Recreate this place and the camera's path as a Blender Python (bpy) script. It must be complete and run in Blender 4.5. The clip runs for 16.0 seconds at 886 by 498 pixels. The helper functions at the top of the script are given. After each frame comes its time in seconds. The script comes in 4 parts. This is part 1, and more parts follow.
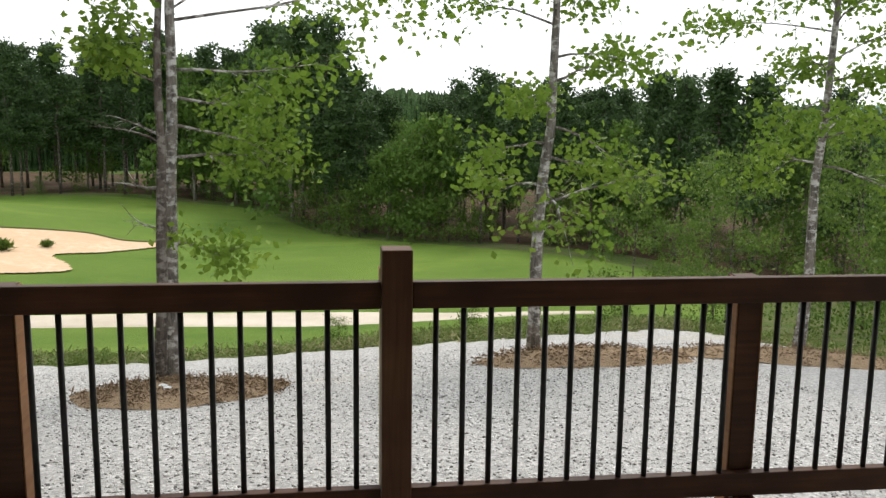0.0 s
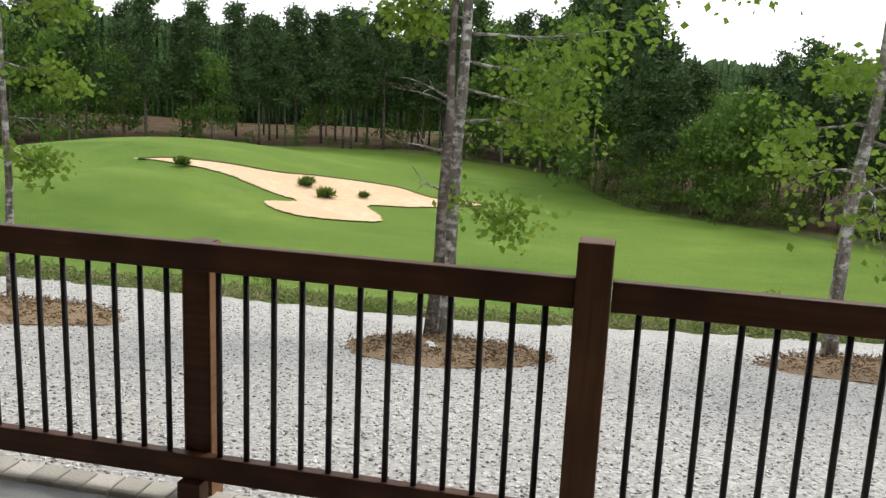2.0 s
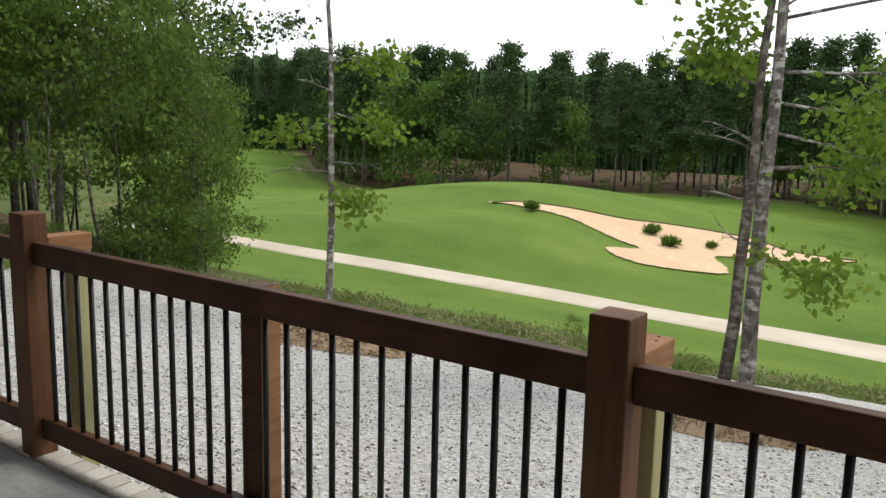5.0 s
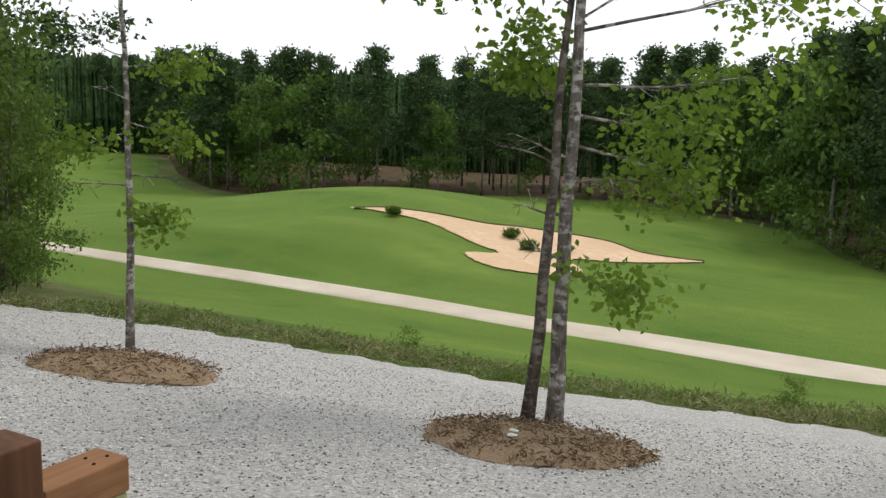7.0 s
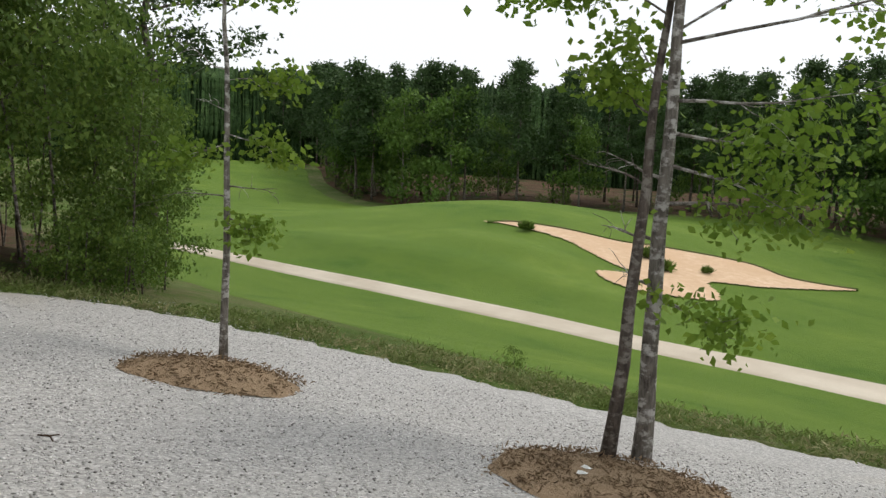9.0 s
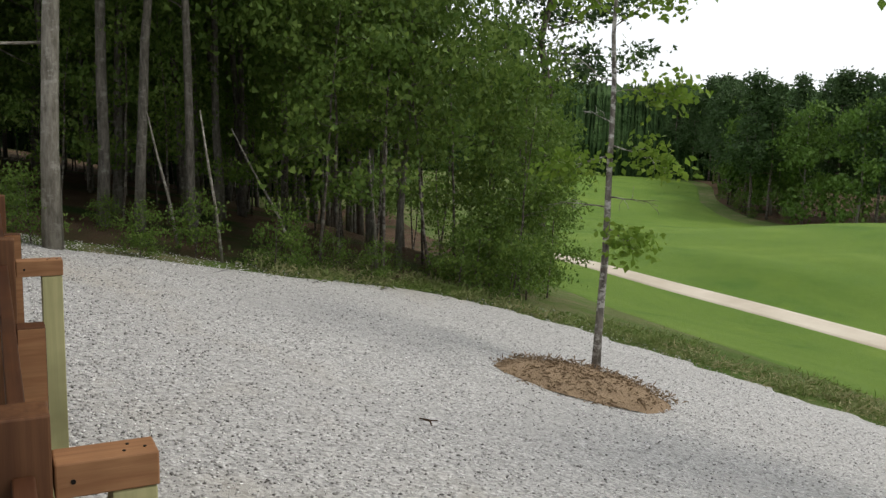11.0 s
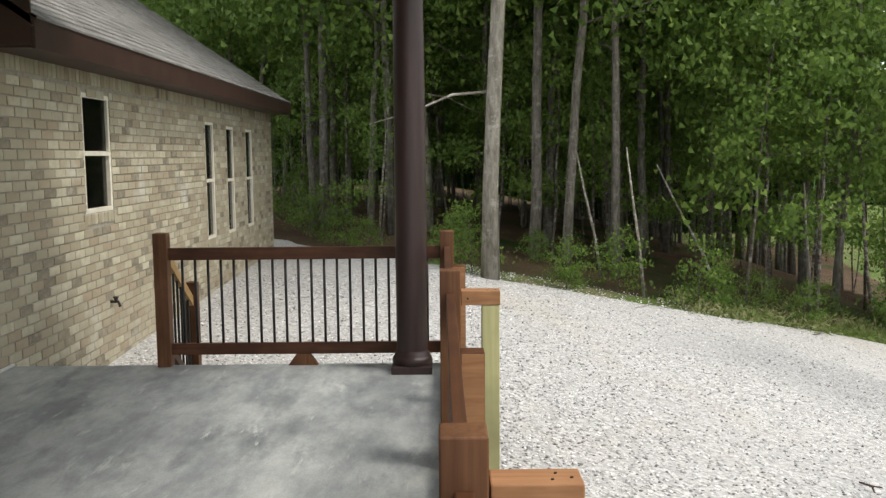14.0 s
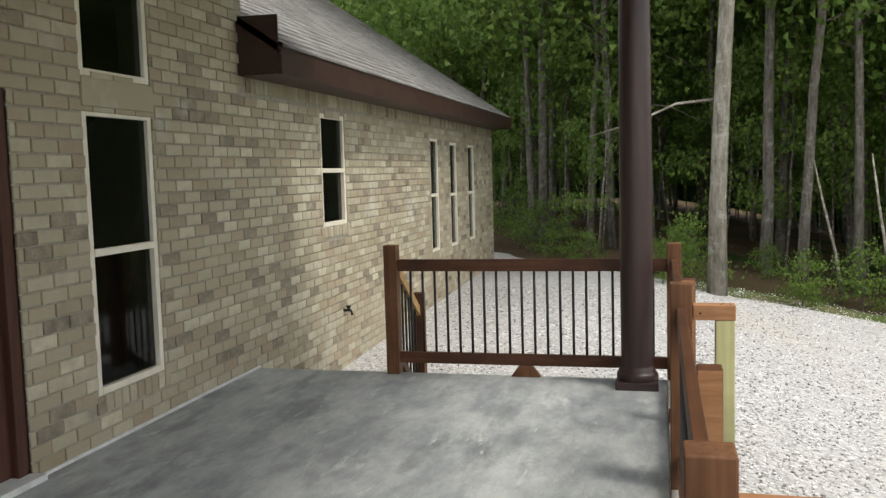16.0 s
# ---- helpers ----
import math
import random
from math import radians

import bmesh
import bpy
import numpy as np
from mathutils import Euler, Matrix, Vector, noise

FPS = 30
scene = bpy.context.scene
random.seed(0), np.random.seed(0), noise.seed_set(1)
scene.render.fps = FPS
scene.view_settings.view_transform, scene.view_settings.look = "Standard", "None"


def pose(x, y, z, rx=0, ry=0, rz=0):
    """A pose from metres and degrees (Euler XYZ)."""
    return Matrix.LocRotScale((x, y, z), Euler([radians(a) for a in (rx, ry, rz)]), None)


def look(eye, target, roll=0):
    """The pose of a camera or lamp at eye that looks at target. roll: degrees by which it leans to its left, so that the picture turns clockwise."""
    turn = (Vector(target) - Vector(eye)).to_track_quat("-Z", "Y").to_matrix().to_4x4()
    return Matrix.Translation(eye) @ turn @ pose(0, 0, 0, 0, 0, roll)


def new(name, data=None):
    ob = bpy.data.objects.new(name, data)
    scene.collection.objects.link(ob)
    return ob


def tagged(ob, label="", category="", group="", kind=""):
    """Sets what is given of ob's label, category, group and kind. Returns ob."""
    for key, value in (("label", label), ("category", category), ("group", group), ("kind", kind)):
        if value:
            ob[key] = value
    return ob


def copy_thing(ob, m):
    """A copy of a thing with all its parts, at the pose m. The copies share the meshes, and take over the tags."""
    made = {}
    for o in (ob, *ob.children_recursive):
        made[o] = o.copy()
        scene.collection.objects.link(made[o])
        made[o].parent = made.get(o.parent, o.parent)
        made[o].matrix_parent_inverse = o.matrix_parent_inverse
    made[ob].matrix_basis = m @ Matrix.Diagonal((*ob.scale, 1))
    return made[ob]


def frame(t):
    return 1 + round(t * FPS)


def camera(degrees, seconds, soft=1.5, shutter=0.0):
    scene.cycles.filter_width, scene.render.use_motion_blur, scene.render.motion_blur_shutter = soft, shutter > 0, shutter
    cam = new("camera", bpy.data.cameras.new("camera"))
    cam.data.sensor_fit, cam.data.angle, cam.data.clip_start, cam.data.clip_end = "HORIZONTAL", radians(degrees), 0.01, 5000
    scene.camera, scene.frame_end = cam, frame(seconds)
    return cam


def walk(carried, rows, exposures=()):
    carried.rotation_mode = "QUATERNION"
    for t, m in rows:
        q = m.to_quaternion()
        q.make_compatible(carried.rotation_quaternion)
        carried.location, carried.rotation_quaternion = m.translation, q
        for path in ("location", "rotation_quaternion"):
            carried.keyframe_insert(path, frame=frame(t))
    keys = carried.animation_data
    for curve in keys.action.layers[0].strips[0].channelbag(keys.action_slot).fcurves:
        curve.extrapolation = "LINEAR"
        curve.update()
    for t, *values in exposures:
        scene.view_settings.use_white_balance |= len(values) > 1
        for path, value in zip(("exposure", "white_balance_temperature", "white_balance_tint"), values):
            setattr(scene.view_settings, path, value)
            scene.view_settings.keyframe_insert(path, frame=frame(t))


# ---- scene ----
cam = camera(53.5, 16.0, soft=1.4)
# seconds, x, y, z, yaw, pitch, roll
PATH = [
    (0, -0.217, -2.768, 1.443, -7.35, -9.16, -0.74),
    (0.5, -0.185, -2.662, 1.444, -3.42, -10.62, -1.13),
    (1, -0.145, -2.522, 1.441, 0.67, -11.03, -1.00),
    (1.5, -0.051, -2.424, 1.437, 6.59, -11.35, -1.30),
    (2, 0.091, -2.408, 1.448, 12.75, -11.73, -2.49),
    (2.5, 0.133, -2.318, 1.423, 16.22, -12.07, -1.53),
    (3, 0.202, -2.309, 1.416, 19.25, -12.20, -3.09),
    (3.5, 0.325, -2.273, 1.441, 24.71, -11.24, -0.55),
    (4, 0.537, -2.176, 1.453, 30.89, -10.28, -2.09),
    (4.2, 0.594, -2.071, 1.446, 33.21, -10.09, -1.36),
    (6.3, 1.166, -1.227, 1.487, 37.02, -9.32, -1.24),
    (6.5, 1.218, -1.102, 1.510, 34.56, -9.46, -1.85),
    (7, 1.327, -0.853, 1.572, 28.21, -9.13, -1.58),
    (7.5, 1.515, -0.723, 1.624, 27.34, -8.86, -1.77),
    (8, 1.642, -0.580, 1.645, 29.99, -8.79, -2.00),
    (8.2, 1.635, -0.466, 1.619, 31.13, -8.73, -1.87),
    (10.3, 1.997, 0.022, 1.607, 53.52, -8.62, -2.17),
    (10.5, 1.907, 0.022, 1.588, 55.96, -8.55, -1.80),
    (11, 1.753, 0.022, 1.540, 62.86, -8.28, -1.36),
    (11.5, 1.714, 0.022, 1.523, 70.27, -7.86, -0.17),
    (12, 1.743, 0.022, 1.541, 75.78, -7.50, -0.43),
    (12.5, 1.693, 0.022, 1.529, 80.20, -7.05, -0.11),
    (13, 1.731, 0.022, 1.547, 83.32, -6.77, 0.23),
    (13.5, 1.734, 0.022, 1.546, 86.59, -6.43, 0.16),
    (14, 1.739, 0.008, 1.548, 89.81, -6.18, 0.51),
    (14.5, 1.677, 0.002, 1.526, 93.09, -5.80, 0.93),
    (15, 1.657, -0.014, 1.521, 96.54, -5.51, 1.39),
    (15.5, 1.681, -0.026, 1.523, 100.14, -5.18, 1.46),
    (16, 1.727, -0.039, 1.535, 103.84, -5.01, 1.60),
]
walk(cam, [(t, pose(x, y, z, 90 + p, r, w)) for t, x, y, z, w, p, r in PATH],
     [(0, 0.52), (1.5, 0.55), (3, 0.67), (4, 0.62), (6.5, 0.16), (7.5, 0.10), (10.5, 0.06), (11.5, 0.36), (12.5, 0.80), (14, 1.0), (16, 1.08)])

# ---- sky, sun, exposure ----
SUN_UP, SUN_AZ = radians(58), radians(25)
world = bpy.data.worlds.new("sky")
scene.world = world
world.use_nodes = True
wn, wl = world.node_tree.nodes, world.node_tree.links
sky = wn.new("ShaderNodeTexSky")
sky.sky_type = 'NISHITA'
sky.sun_disc = False
sky.sun_elevation, sky.sun_rotation = SUN_UP, SUN_AZ
sky.air_density, sky.dust_density = 1.0, 3.0
cloud = wn.new("ShaderNodeMixRGB")          # closed cloud cover over the blue
cloud.inputs[0].default_value = 0.88
cloud.inputs[2].default_value = (9.4, 9.7, 10.0, 1)
wl.new(sky.outputs[0], cloud.inputs[1])
wl.new(cloud.outputs[0], wn["Background"].inputs[0])
wn["Background"].inputs[1].default_value = 0.11
sun = new("sun", bpy.data.lights.new("sun", "SUN"))
sun.data.energy, sun.data.angle, sun.data.color = 1.4, radians(14), (1.0, 0.95, 0.86)
sun.matrix_world = look((0, 0, 0), (-math.sin(SUN_AZ) * math.cos(SUN_UP), -math.cos(SUN_AZ) * math.cos(SUN_UP), -math.sin(SUN_UP)))


# ---- materials ----
class Nodes:
    def __init__(self, name):
        self.m = bpy.data.materials.new(name)
        self.m.use_nodes = True
        self.n, self.l = self.m.node_tree.nodes, self.m.node_tree.links
        self.b = self.n["Principled BSDF"]
        self.co = self.n.new("ShaderNodeTexCoord").outputs["Object"]

    def noise(self, scale, detail=4, rough=0.6, stretch=None, lo=0.35, hi=0.65, dist=0.0):
        t = self.n.new("ShaderNodeTexNoise")
        t.inputs["Scale"].default_value, t.inputs["Detail"].default_value = scale, detail
        t.inputs["Roughness"].default_value, t.inputs["Distortion"].default_value = rough, dist
        co = self.co
        if stretch:
            mp = self.n.new("ShaderNodeMapping")
            mp.inputs["Scale"].default_value = stretch
            self.l.new(co, mp.inputs[0])
            co = mp.outputs[0]
        self.l.new(co, t.inputs["Vector"])
        r = self.n.new("ShaderNodeMapRange")
        r.inputs[1].default_value, r.inputs[2].default_value = lo, hi
        self.l.new(t.outputs[0], r.inputs[0])
        return r.outputs[0]

    def mix(self, fac, a, b, kind="MIX"):
        x = self.n.new("ShaderNodeMixRGB")
        x.blend_type = kind
        for i, v in ((0, fac), (1, a), (2, b)):
            if isinstance(v, (int, float)):
                x.inputs[i].default_value = v if i == 0 else (v, v, v, 1)
            elif isinstance(v, tuple):
                x.inputs[i].default_value = (*v, 1)
            else:
                self.l.new(v, x.inputs[i])
        return x.outputs[0]

    def done(self, colour, rough=0.7, bump=None, strength=0.3, dist=0.01, spec=0.3, metal=0.0):
        if isinstance(colour, tuple):
            self.b.inputs["Base Color"].default_value = (*colour, 1)
        else:
            self.l.new(colour, self.b.inputs["Base Color"])
        self.b.inputs["Roughness"].default_value = rough
        self.b.inputs["Specular IOR Level"].default_value = spec
        self.b.inputs["Metallic"].default_value = metal
        if bump is not None:
            k = self.n.new("ShaderNodeBump")
            k.inputs["Strength"].default_value, k.inputs["Distance"].default_value = strength, dist
            self.l.new(bump, k.inputs["Height"])
            self.l.new(k.outputs[0], self.b.inputs["Normal"])
        return self.m

    def rnd(self, island=False):
        if island:
            return self.n.new("ShaderNodeNewGeometry").outputs["Random Per Island"]
        return self.n.new("ShaderNodeObjectInfo").outputs["Random"]

    def ramp(self, fac, stops):
        r = self.n.new("ShaderNodeValToRGB")
        e = r.color_ramp.elements
        while len(e) < len(stops):
            e.new(0.5)
        for q, (p, c) in zip(e, stops):
            q.position, q.color = p, (*c, 1)
        self.l.new(fac, r.inputs[0])
        return r.outputs[0]


def wood(name, a, b, rough=0.6, grain=(3, 60, 60), spec=0.25):
    k = Nodes(name)
    g = k.noise(1.0, 5, 0.6, grain, 0.3, 0.7, 0.4)
    c = k.mix(g, a, b)
    c = k.mix(k.noise(2.5, 3), c, tuple(v * 0.75 for v in a))
    return k.done(c, rough, g, 0.25, 0.002, spec)


def leafy(name, a, b, c, trans=0.35, rough=0.55):
    k = Nodes(name)
    col = k.mix(k.rnd(True), a, b)
    col = k.mix(k.noise(0.6, 3, 0.6, None, 0.42, 0.62), col, c)
    m = k.done(col, rough, None, spec=0.2)
    t = k.n.new("ShaderNodeBsdfTranslucent")
    x = k.n.new("ShaderNodeMixShader")
    x.inputs[0].default_value = trans
    k.l.new(col, t.inputs[0])
    k.l.new(k.b.outputs[0], x.inputs[1])
    k.l.new(t.outputs[0], x.inputs[2])
    k.l.new(x.outputs[0], k.n["Material Output"].inputs[0])
    return m


def bark(name, a, b, lichen, scale=14, lo=0.50, hi=0.60):
    k = Nodes(name)
    g = k.noise(scale, 5, 0.7, (1, 1, 0.25), 0.35, 0.65)
    c = k.mix(g, a, b)
    c = k.mix(k.noise(5.5, 5, 0.65, (1, 1, 1.6), lo, hi), c, lichen)
    return k.done(c, 0.9, g, 0.7, 0.02, 0.1)


RAIL = wood("brown_stained_wood", (0.066, 0.025, 0.012), (0.127, 0.053, 0.024), 0.5, (2, 45, 45))
POST = wood("brown_stained_post", (0.100, 0.042, 0.019), (0.201, 0.095, 0.044), 0.55, (45, 45, 2))
CEDAR = wood("cut_cedar", (0.26, 0.12, 0.055), (0.40, 0.21, 0.10), 0.65, (45, 3, 45))
TREATED = wood("green_treated_pine", (0.36, 0.34, 0.17), (0.50, 0.47, 0.24), 0.7, (40, 40, 1.6))
YELLOW = wood("yellow_pine", (0.50, 0.30, 0.12), (0.62, 0.40, 0.18), 0.6, (3, 40, 40))
k = Nodes("black_iron")
BLACK = k.done(k.mix(k.noise(30, 3), (0.012, 0.011, 0.011), (0.022, 0.02, 0.02)), 0.45, None, spec=0.4)
k = Nodes("bronze_column_paint")
COLUMN = k.done(k.mix(k.noise(3, 3, 0.6, (6, 6, 0.4)), (0.030, 0.017, 0.016), (0.048, 0.028, 0.026)), 0.42, k.noise(60, 3), 0.08, 0.002, 0.4)
k = Nodes("screw_hole")
HOLE = k.done((0.01, 0.008, 0.006), 0.9)

k = Nodes("concrete_slab")
c = k.mix(k.noise(1.9, 7, 0.68, (0.8, 1.6, 1), 0.38, 0.62, 0.15), (0.26, 0.275, 0.28), (0.46, 0.475, 0.46))
c = k.mix(k.noise(1.3, 6, 0.62, (0.7, 1.9, 1), 0.56, 0.70, 0.2), c, (0.165, 0.178, 0.184))
c = k.mix(k.noise(3.6, 6, 0.66, (0.6, 2.4, 1), 0.60, 0.68, 0.3), c, (0.50, 0.51, 0.49))
c = k.mix(k.noise(90, 3, 0.6), c, 0.86, "MULTIPLY")
c = k.mix(k.noise(5.5, 5, 0.7, (0.8, 1.5, 1), 0.42, 0.72), c, 0.80, "MULTIPLY")
CONCRETE = k.done(c, 0.55, k.noise(45, 4, 0.6), 0.12, 0.003, 0.35)

k = Nodes("tan_brick")
c = k.ramp(k.rnd(), [(0.0, (0.12, 0.100, 0.078)), (0.10, (0.17, 0.145, 0.112)), (0.15, (0.30, 0.250, 0.172)), (0.4, (0.41, 0.37, 0.270)), (0.54, (0.31, 0.235, 0.158)), (0.66, (0.40, 0.36, 0.265)), (0.85, (0.46, 0.415, 0.310)), (1.0, (0.58, 0.535, 0.410))])
c = k.mix(k.mix(k.noise(9, 5, 0.7), 0.1, 0.75), c, (0.35, 0.305, 0.225))
c = k.mix(k.noise(1.2, 4, 0.6, None, 0.6, 0.75), c, (0.50, 0.48, 0.42))
BRICK = k.done(c, 0.9, k.noise(55, 4, 0.7), 0.5, 0.006, 0.15)
k = Nodes("tan_brick_joined")
c = k.ramp(k.rnd(True), [(0.0, (0.12, 0.100, 0.078)), (0.10, (0.17, 0.145, 0.112)), (0.15, (0.30, 0.250, 0.172)), (0.4, (0.41, 0.37, 0.270)), (0.54, (0.31, 0.235, 0.158)), (0.66, (0.40, 0.36, 0.265)), (0.85, (0.46, 0.415, 0.310)), (1.0, (0.58, 0.535, 0.410))])
c = k.mix(k.mix(k.noise(9, 5, 0.7), 0.1, 0.75), c, (0.35, 0.305, 0.225))
c = k.mix(k.noise(1.2, 4, 0.6, None, 0.6, 0.75), c, (0.50, 0.48, 0.42))
BRICKS = k.done(c, 0.9, k.noise(55, 4, 0.7), 0.5, 0.006, 0.15)
k = Nodes("mortar")
MORTAR = k.done(k.mix(k.noise(20, 4), (0.26, 0.235, 0.19), (0.36, 0.33, 0.27)), 0.95, k.noise(80, 3), 0.4, 0.004, 0.1)
k = Nodes("paver_brick")
PAVER = k.done(k.mix(k.rnd(), (0.40, 0.37, 0.33), (0.56, 0.53, 0.48)), 0.9, k.noise(60, 4), 0.4, 0.004, 0.15)
k = Nodes("shingle")
c = k.mix(k.rnd(True), (0.17, 0.165, 0.155), (0.31, 0.302, 0.285))
SHINGLE = k.done(k.mix(k.noise(120, 3), c, (0.12, 0.11, 0.10)), 0.95, k.noise(160, 2), 0.5, 0.003, 0.1)
k = Nodes("brown_fascia")
FASCIA = k.done(k.mix(k.noise(3, 3), (0.034, 0.018, 0.014), (0.052, 0.028, 0.021)), 0.5, spec=0.3)
k = Nodes("vinyl_frame")
VINYL = k.done(k.mix(k.noise(8, 3), (0.62, 0.57, 0.47), (0.70, 0.65, 0.55)), 0.45)
k = Nodes("window_glass")
GLASS = k.done((0.30, 0.33, 0.32), 0.02, None, spec=0.2)
k.b.inputs["Transmission Weight"].default_value = 1.0
k.b.inputs["IOR"].default_value = 1.25
k = Nodes("ceiling_board")
CEIL = k.done(k.mix(k.noise(2, 3, 0.5, (1, 12, 1)), (0.20, 0.135, 0.09), (0.28, 0.19, 0.13)), 0.7)
k = Nodes("door_paint")
DOOR = k.done(k.mix(k.noise(4, 3, 0.5, (8, 8, 0.5)), (0.05, 0.02, 0.014), (0.08, 0.034, 0.024)), 0.4)
k = Nodes("threshold")
SILL = k.done(k.mix(k.noise(12, 3), (0.5, 0.5, 0.48), (0.62, 0.62, 0.6)), 0.4)

k = Nodes("gravel_bed")
v = k.n.new("ShaderNodeTexVoronoi")
v.inputs["Scale"].default_value = 38
k.l.new(k.co, v.inputs["Vector"])
c = k.ramp(v.outputs["Color"], [(0.0, (0.23, 0.222, 0.214)), (0.35, (0.39, 0.378, 0.366)), (0.7, (0.53, 0.515, 0.495)), (1.0, (0.74, 0.725, 0.71))])
c = k.mix(k.mix(k.noise(0.5, 4, 0.6, None, 0.4, 0.7), 0.0, 0.5), c, (0.43, 0.415, 0.40))
c = k.mix(k.noise(0.22, 4, 0.6, None, 0.58, 0.75), c, (0.46, 0.42, 0.36))
GRAVEL = k.done(c, 0.9, k.noise(70, 4, 0.7), 0.6, 0.012, 0.15)
k = Nodes("gravel_stone")
c = k.ramp(k.rnd(True), [(0.0, (0.14, 0.134, 0.126)), (0.2, (0.35, 0.337, 0.322)), (0.7, (0.54, 0.525, 0.505)), (1.0, (0.86, 0.845, 0.82))])
STONE = k.done(c, 0.85, k.noise(60, 3), 0.3, 0.004, 0.15)

k = Nodes("fairway_grass")
c = k.mix(k.noise(0.09, 5, 0.6, (1, 2.2, 1), 0.36, 0.64, 0.5), (0.088, 0.172, 0.022), (0.195, 0.285, 0.046))
c = k.mix(k.noise(0.5, 5, 0.6), c, (0.140, 0.228, 0.032))
c = k.mix(k.noise(45, 3, 0.7), c, 0.72, "MULTIPLY")
GRASS = k.done(c, 0.85, k.noise(25, 5, 0.7), 0.7, 0.03, 0.15)
k = Nodes("rough_ground")
c = k.mix(k.noise(0.16, 5, 0.6, None, 0.4, 0.62), (0.10, 0.16, 0.035), (0.28, 0.24, 0.14))
c = k.mix(k.noise(1.6, 5, 0.65), c, (0.13, 0.20, 0.045))
c = k.mix(k.noise(30, 4, 0.7), c, 0.6, "MULTIPLY")
ROUGH = k.done(c, 0.95, k.noise(16, 5, 0.7), 0.8, 0.05, 0.1)
k = Nodes("forest_litter")
c = k.mix(k.noise(0.7, 5, 0.65), (0.10, 0.062, 0.038), (0.19, 0.125, 0.08))
c = k.mix(k.noise(0.35, 4, 0.6, None, 0.52, 0.66), c, (0.05, 0.08, 0.02))
LITTER = k.done(k.mix(k.noise(35, 4, 0.7), c, 0.55, "MULTIPLY"), 0.95, k.noise(20, 5, 0.7), 0.9, 0.05, 0.1)
k = Nodes("bunker_sand")
c = k.mix(k.noise(0.35, 4), (0.58, 0.40, 0.25), (0.70, 0.53, 0.37))
SAND = k.done(k.mix(k.noise(3, 5), c, (0.58, 0.40, 0.26)), 0.95, k.noise(8, 4), 0.4, 0.03, 0.1)
k = Nodes("cart_path")
c = k.mix(k.noise(0.4, 5), (0.50, 0.43, 0.34), (0.62, 0.55, 0.45))
PATHM = k.done(k.mix(k.noise(30, 3), c, 0.85, "MULTIPLY"), 0.9, k.noise(20, 3), 0.2, 0.01, 0.15)
k = Nodes("bark_mulch")
c = k.mix(k.rnd(True), (0.27, 0.185, 0.115), (0.46, 0.34, 0.23))
c = k.mix(k.noise(9, 5, 0.7), c, (0.24, 0.165, 0.10))
MULCH = k.done(k.mix(k.noise(55, 4, 0.7), c, (0.33, 0.24, 0.155)), 0.95, k.noise(40, 4), 0.7, 0.025, 0.1)
k = Nodes("distant_woods")
c = k.mix(k.noise(0.05, 5, 0.7), (0.030, 0.062, 0.022), (0.075, 0.125, 0.04))
FARWOOD = k.done(k.mix(k.noise(0.5, 5, 0.7), c, (0.03, 0.06, 0.02)), 0.95, k.noise(0.4, 4), 0.9, 1.0, 0.05)
# distance haze is painted in: a pale blue green base without gloss
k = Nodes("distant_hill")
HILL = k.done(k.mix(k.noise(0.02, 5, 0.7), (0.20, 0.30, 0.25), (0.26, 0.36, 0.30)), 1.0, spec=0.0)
k = Nodes("white_litter")
WHITE = k.done((0.75, 0.75, 0.73), 0.8)
OAK = leafy("oak_leaf", (0.109, 0.188, 0.022), (0.239, 0.338, 0.050), (0.152, 0.250, 0.031), 0.42)
WOODLEAF = leafy("woods_leaf", (0.062, 0.118, 0.021), (0.205, 0.285, 0.060), (0.095, 0.160, 0.029), 0.42)
NEEDLE = leafy("pine_needle", (0.040, 0.076, 0.026), (0.078, 0.128, 0.042), (0.048, 0.090, 0.028), 0.15)
FARLEAF = leafy("far_leaf", (0.071, 0.136, 0.025), (0.149, 0.238, 0.045), (0.095, 0.170, 0.032), 0.3)
WEED = leafy("weed_leaf", (0.10, 0.17, 0.03), (0.42, 0.38, 0.21), (0.17, 0.23, 0.06), 0.35)
BARK = bark("oak_bark", (0.075, 0.065, 0.055), (0.26, 0.235, 0.205), (0.50, 0.48, 0.45))
DARKBARK = bark("dark_bark", (0.049, 0.039, 0.034), (0.140, 0.115, 0.095), (0.224, 0.203, 0.175))
PALEBARK = bark("pale_bark", (0.13, 0.115, 0.092), (0.31, 0.285, 0.24), (0.42, 0.40, 0.35), 14, 0.54, 0.72)
GREYBARK = bark("grey_bark", (0.075, 0.066, 0.055), (0.19, 0.17, 0.145), (0.27, 0.255, 0.225), 14, 0.54, 0.72)
DEADWOOD = bark("dead_wood", (0.16, 0.14, 0.115), (0.29, 0.26, 0.22), (0.40, 0.37, 0.32), 30)


# ---- mesh helpers ----
def obj(name, verts, faces, mat, parent=None, label="", smooth=False):
    me = bpy.data.meshes.new(name)
    me.from_pydata([tuple(v) for v in verts], [], [tuple(f) for f in faces])
    me.materials.append(mat)
    if smooth:
        me.polygons.foreach_set("use_smooth", [True] * len(me.polygons))
    me.update()
    o = new(name, me)
    if parent:
        o.parent = parent
    if label:
        o["label"] = label
    return o


def part(name, bm, mat, parent=None, label=""):
    me = bpy.data.meshes.new(name)
    bm.to_mesh(me)
    bm.free()
    me.materials.append(mat)
    o = new(name, me)
    if parent:
        o.parent = parent
    if label:
        o["label"] = label
    return o


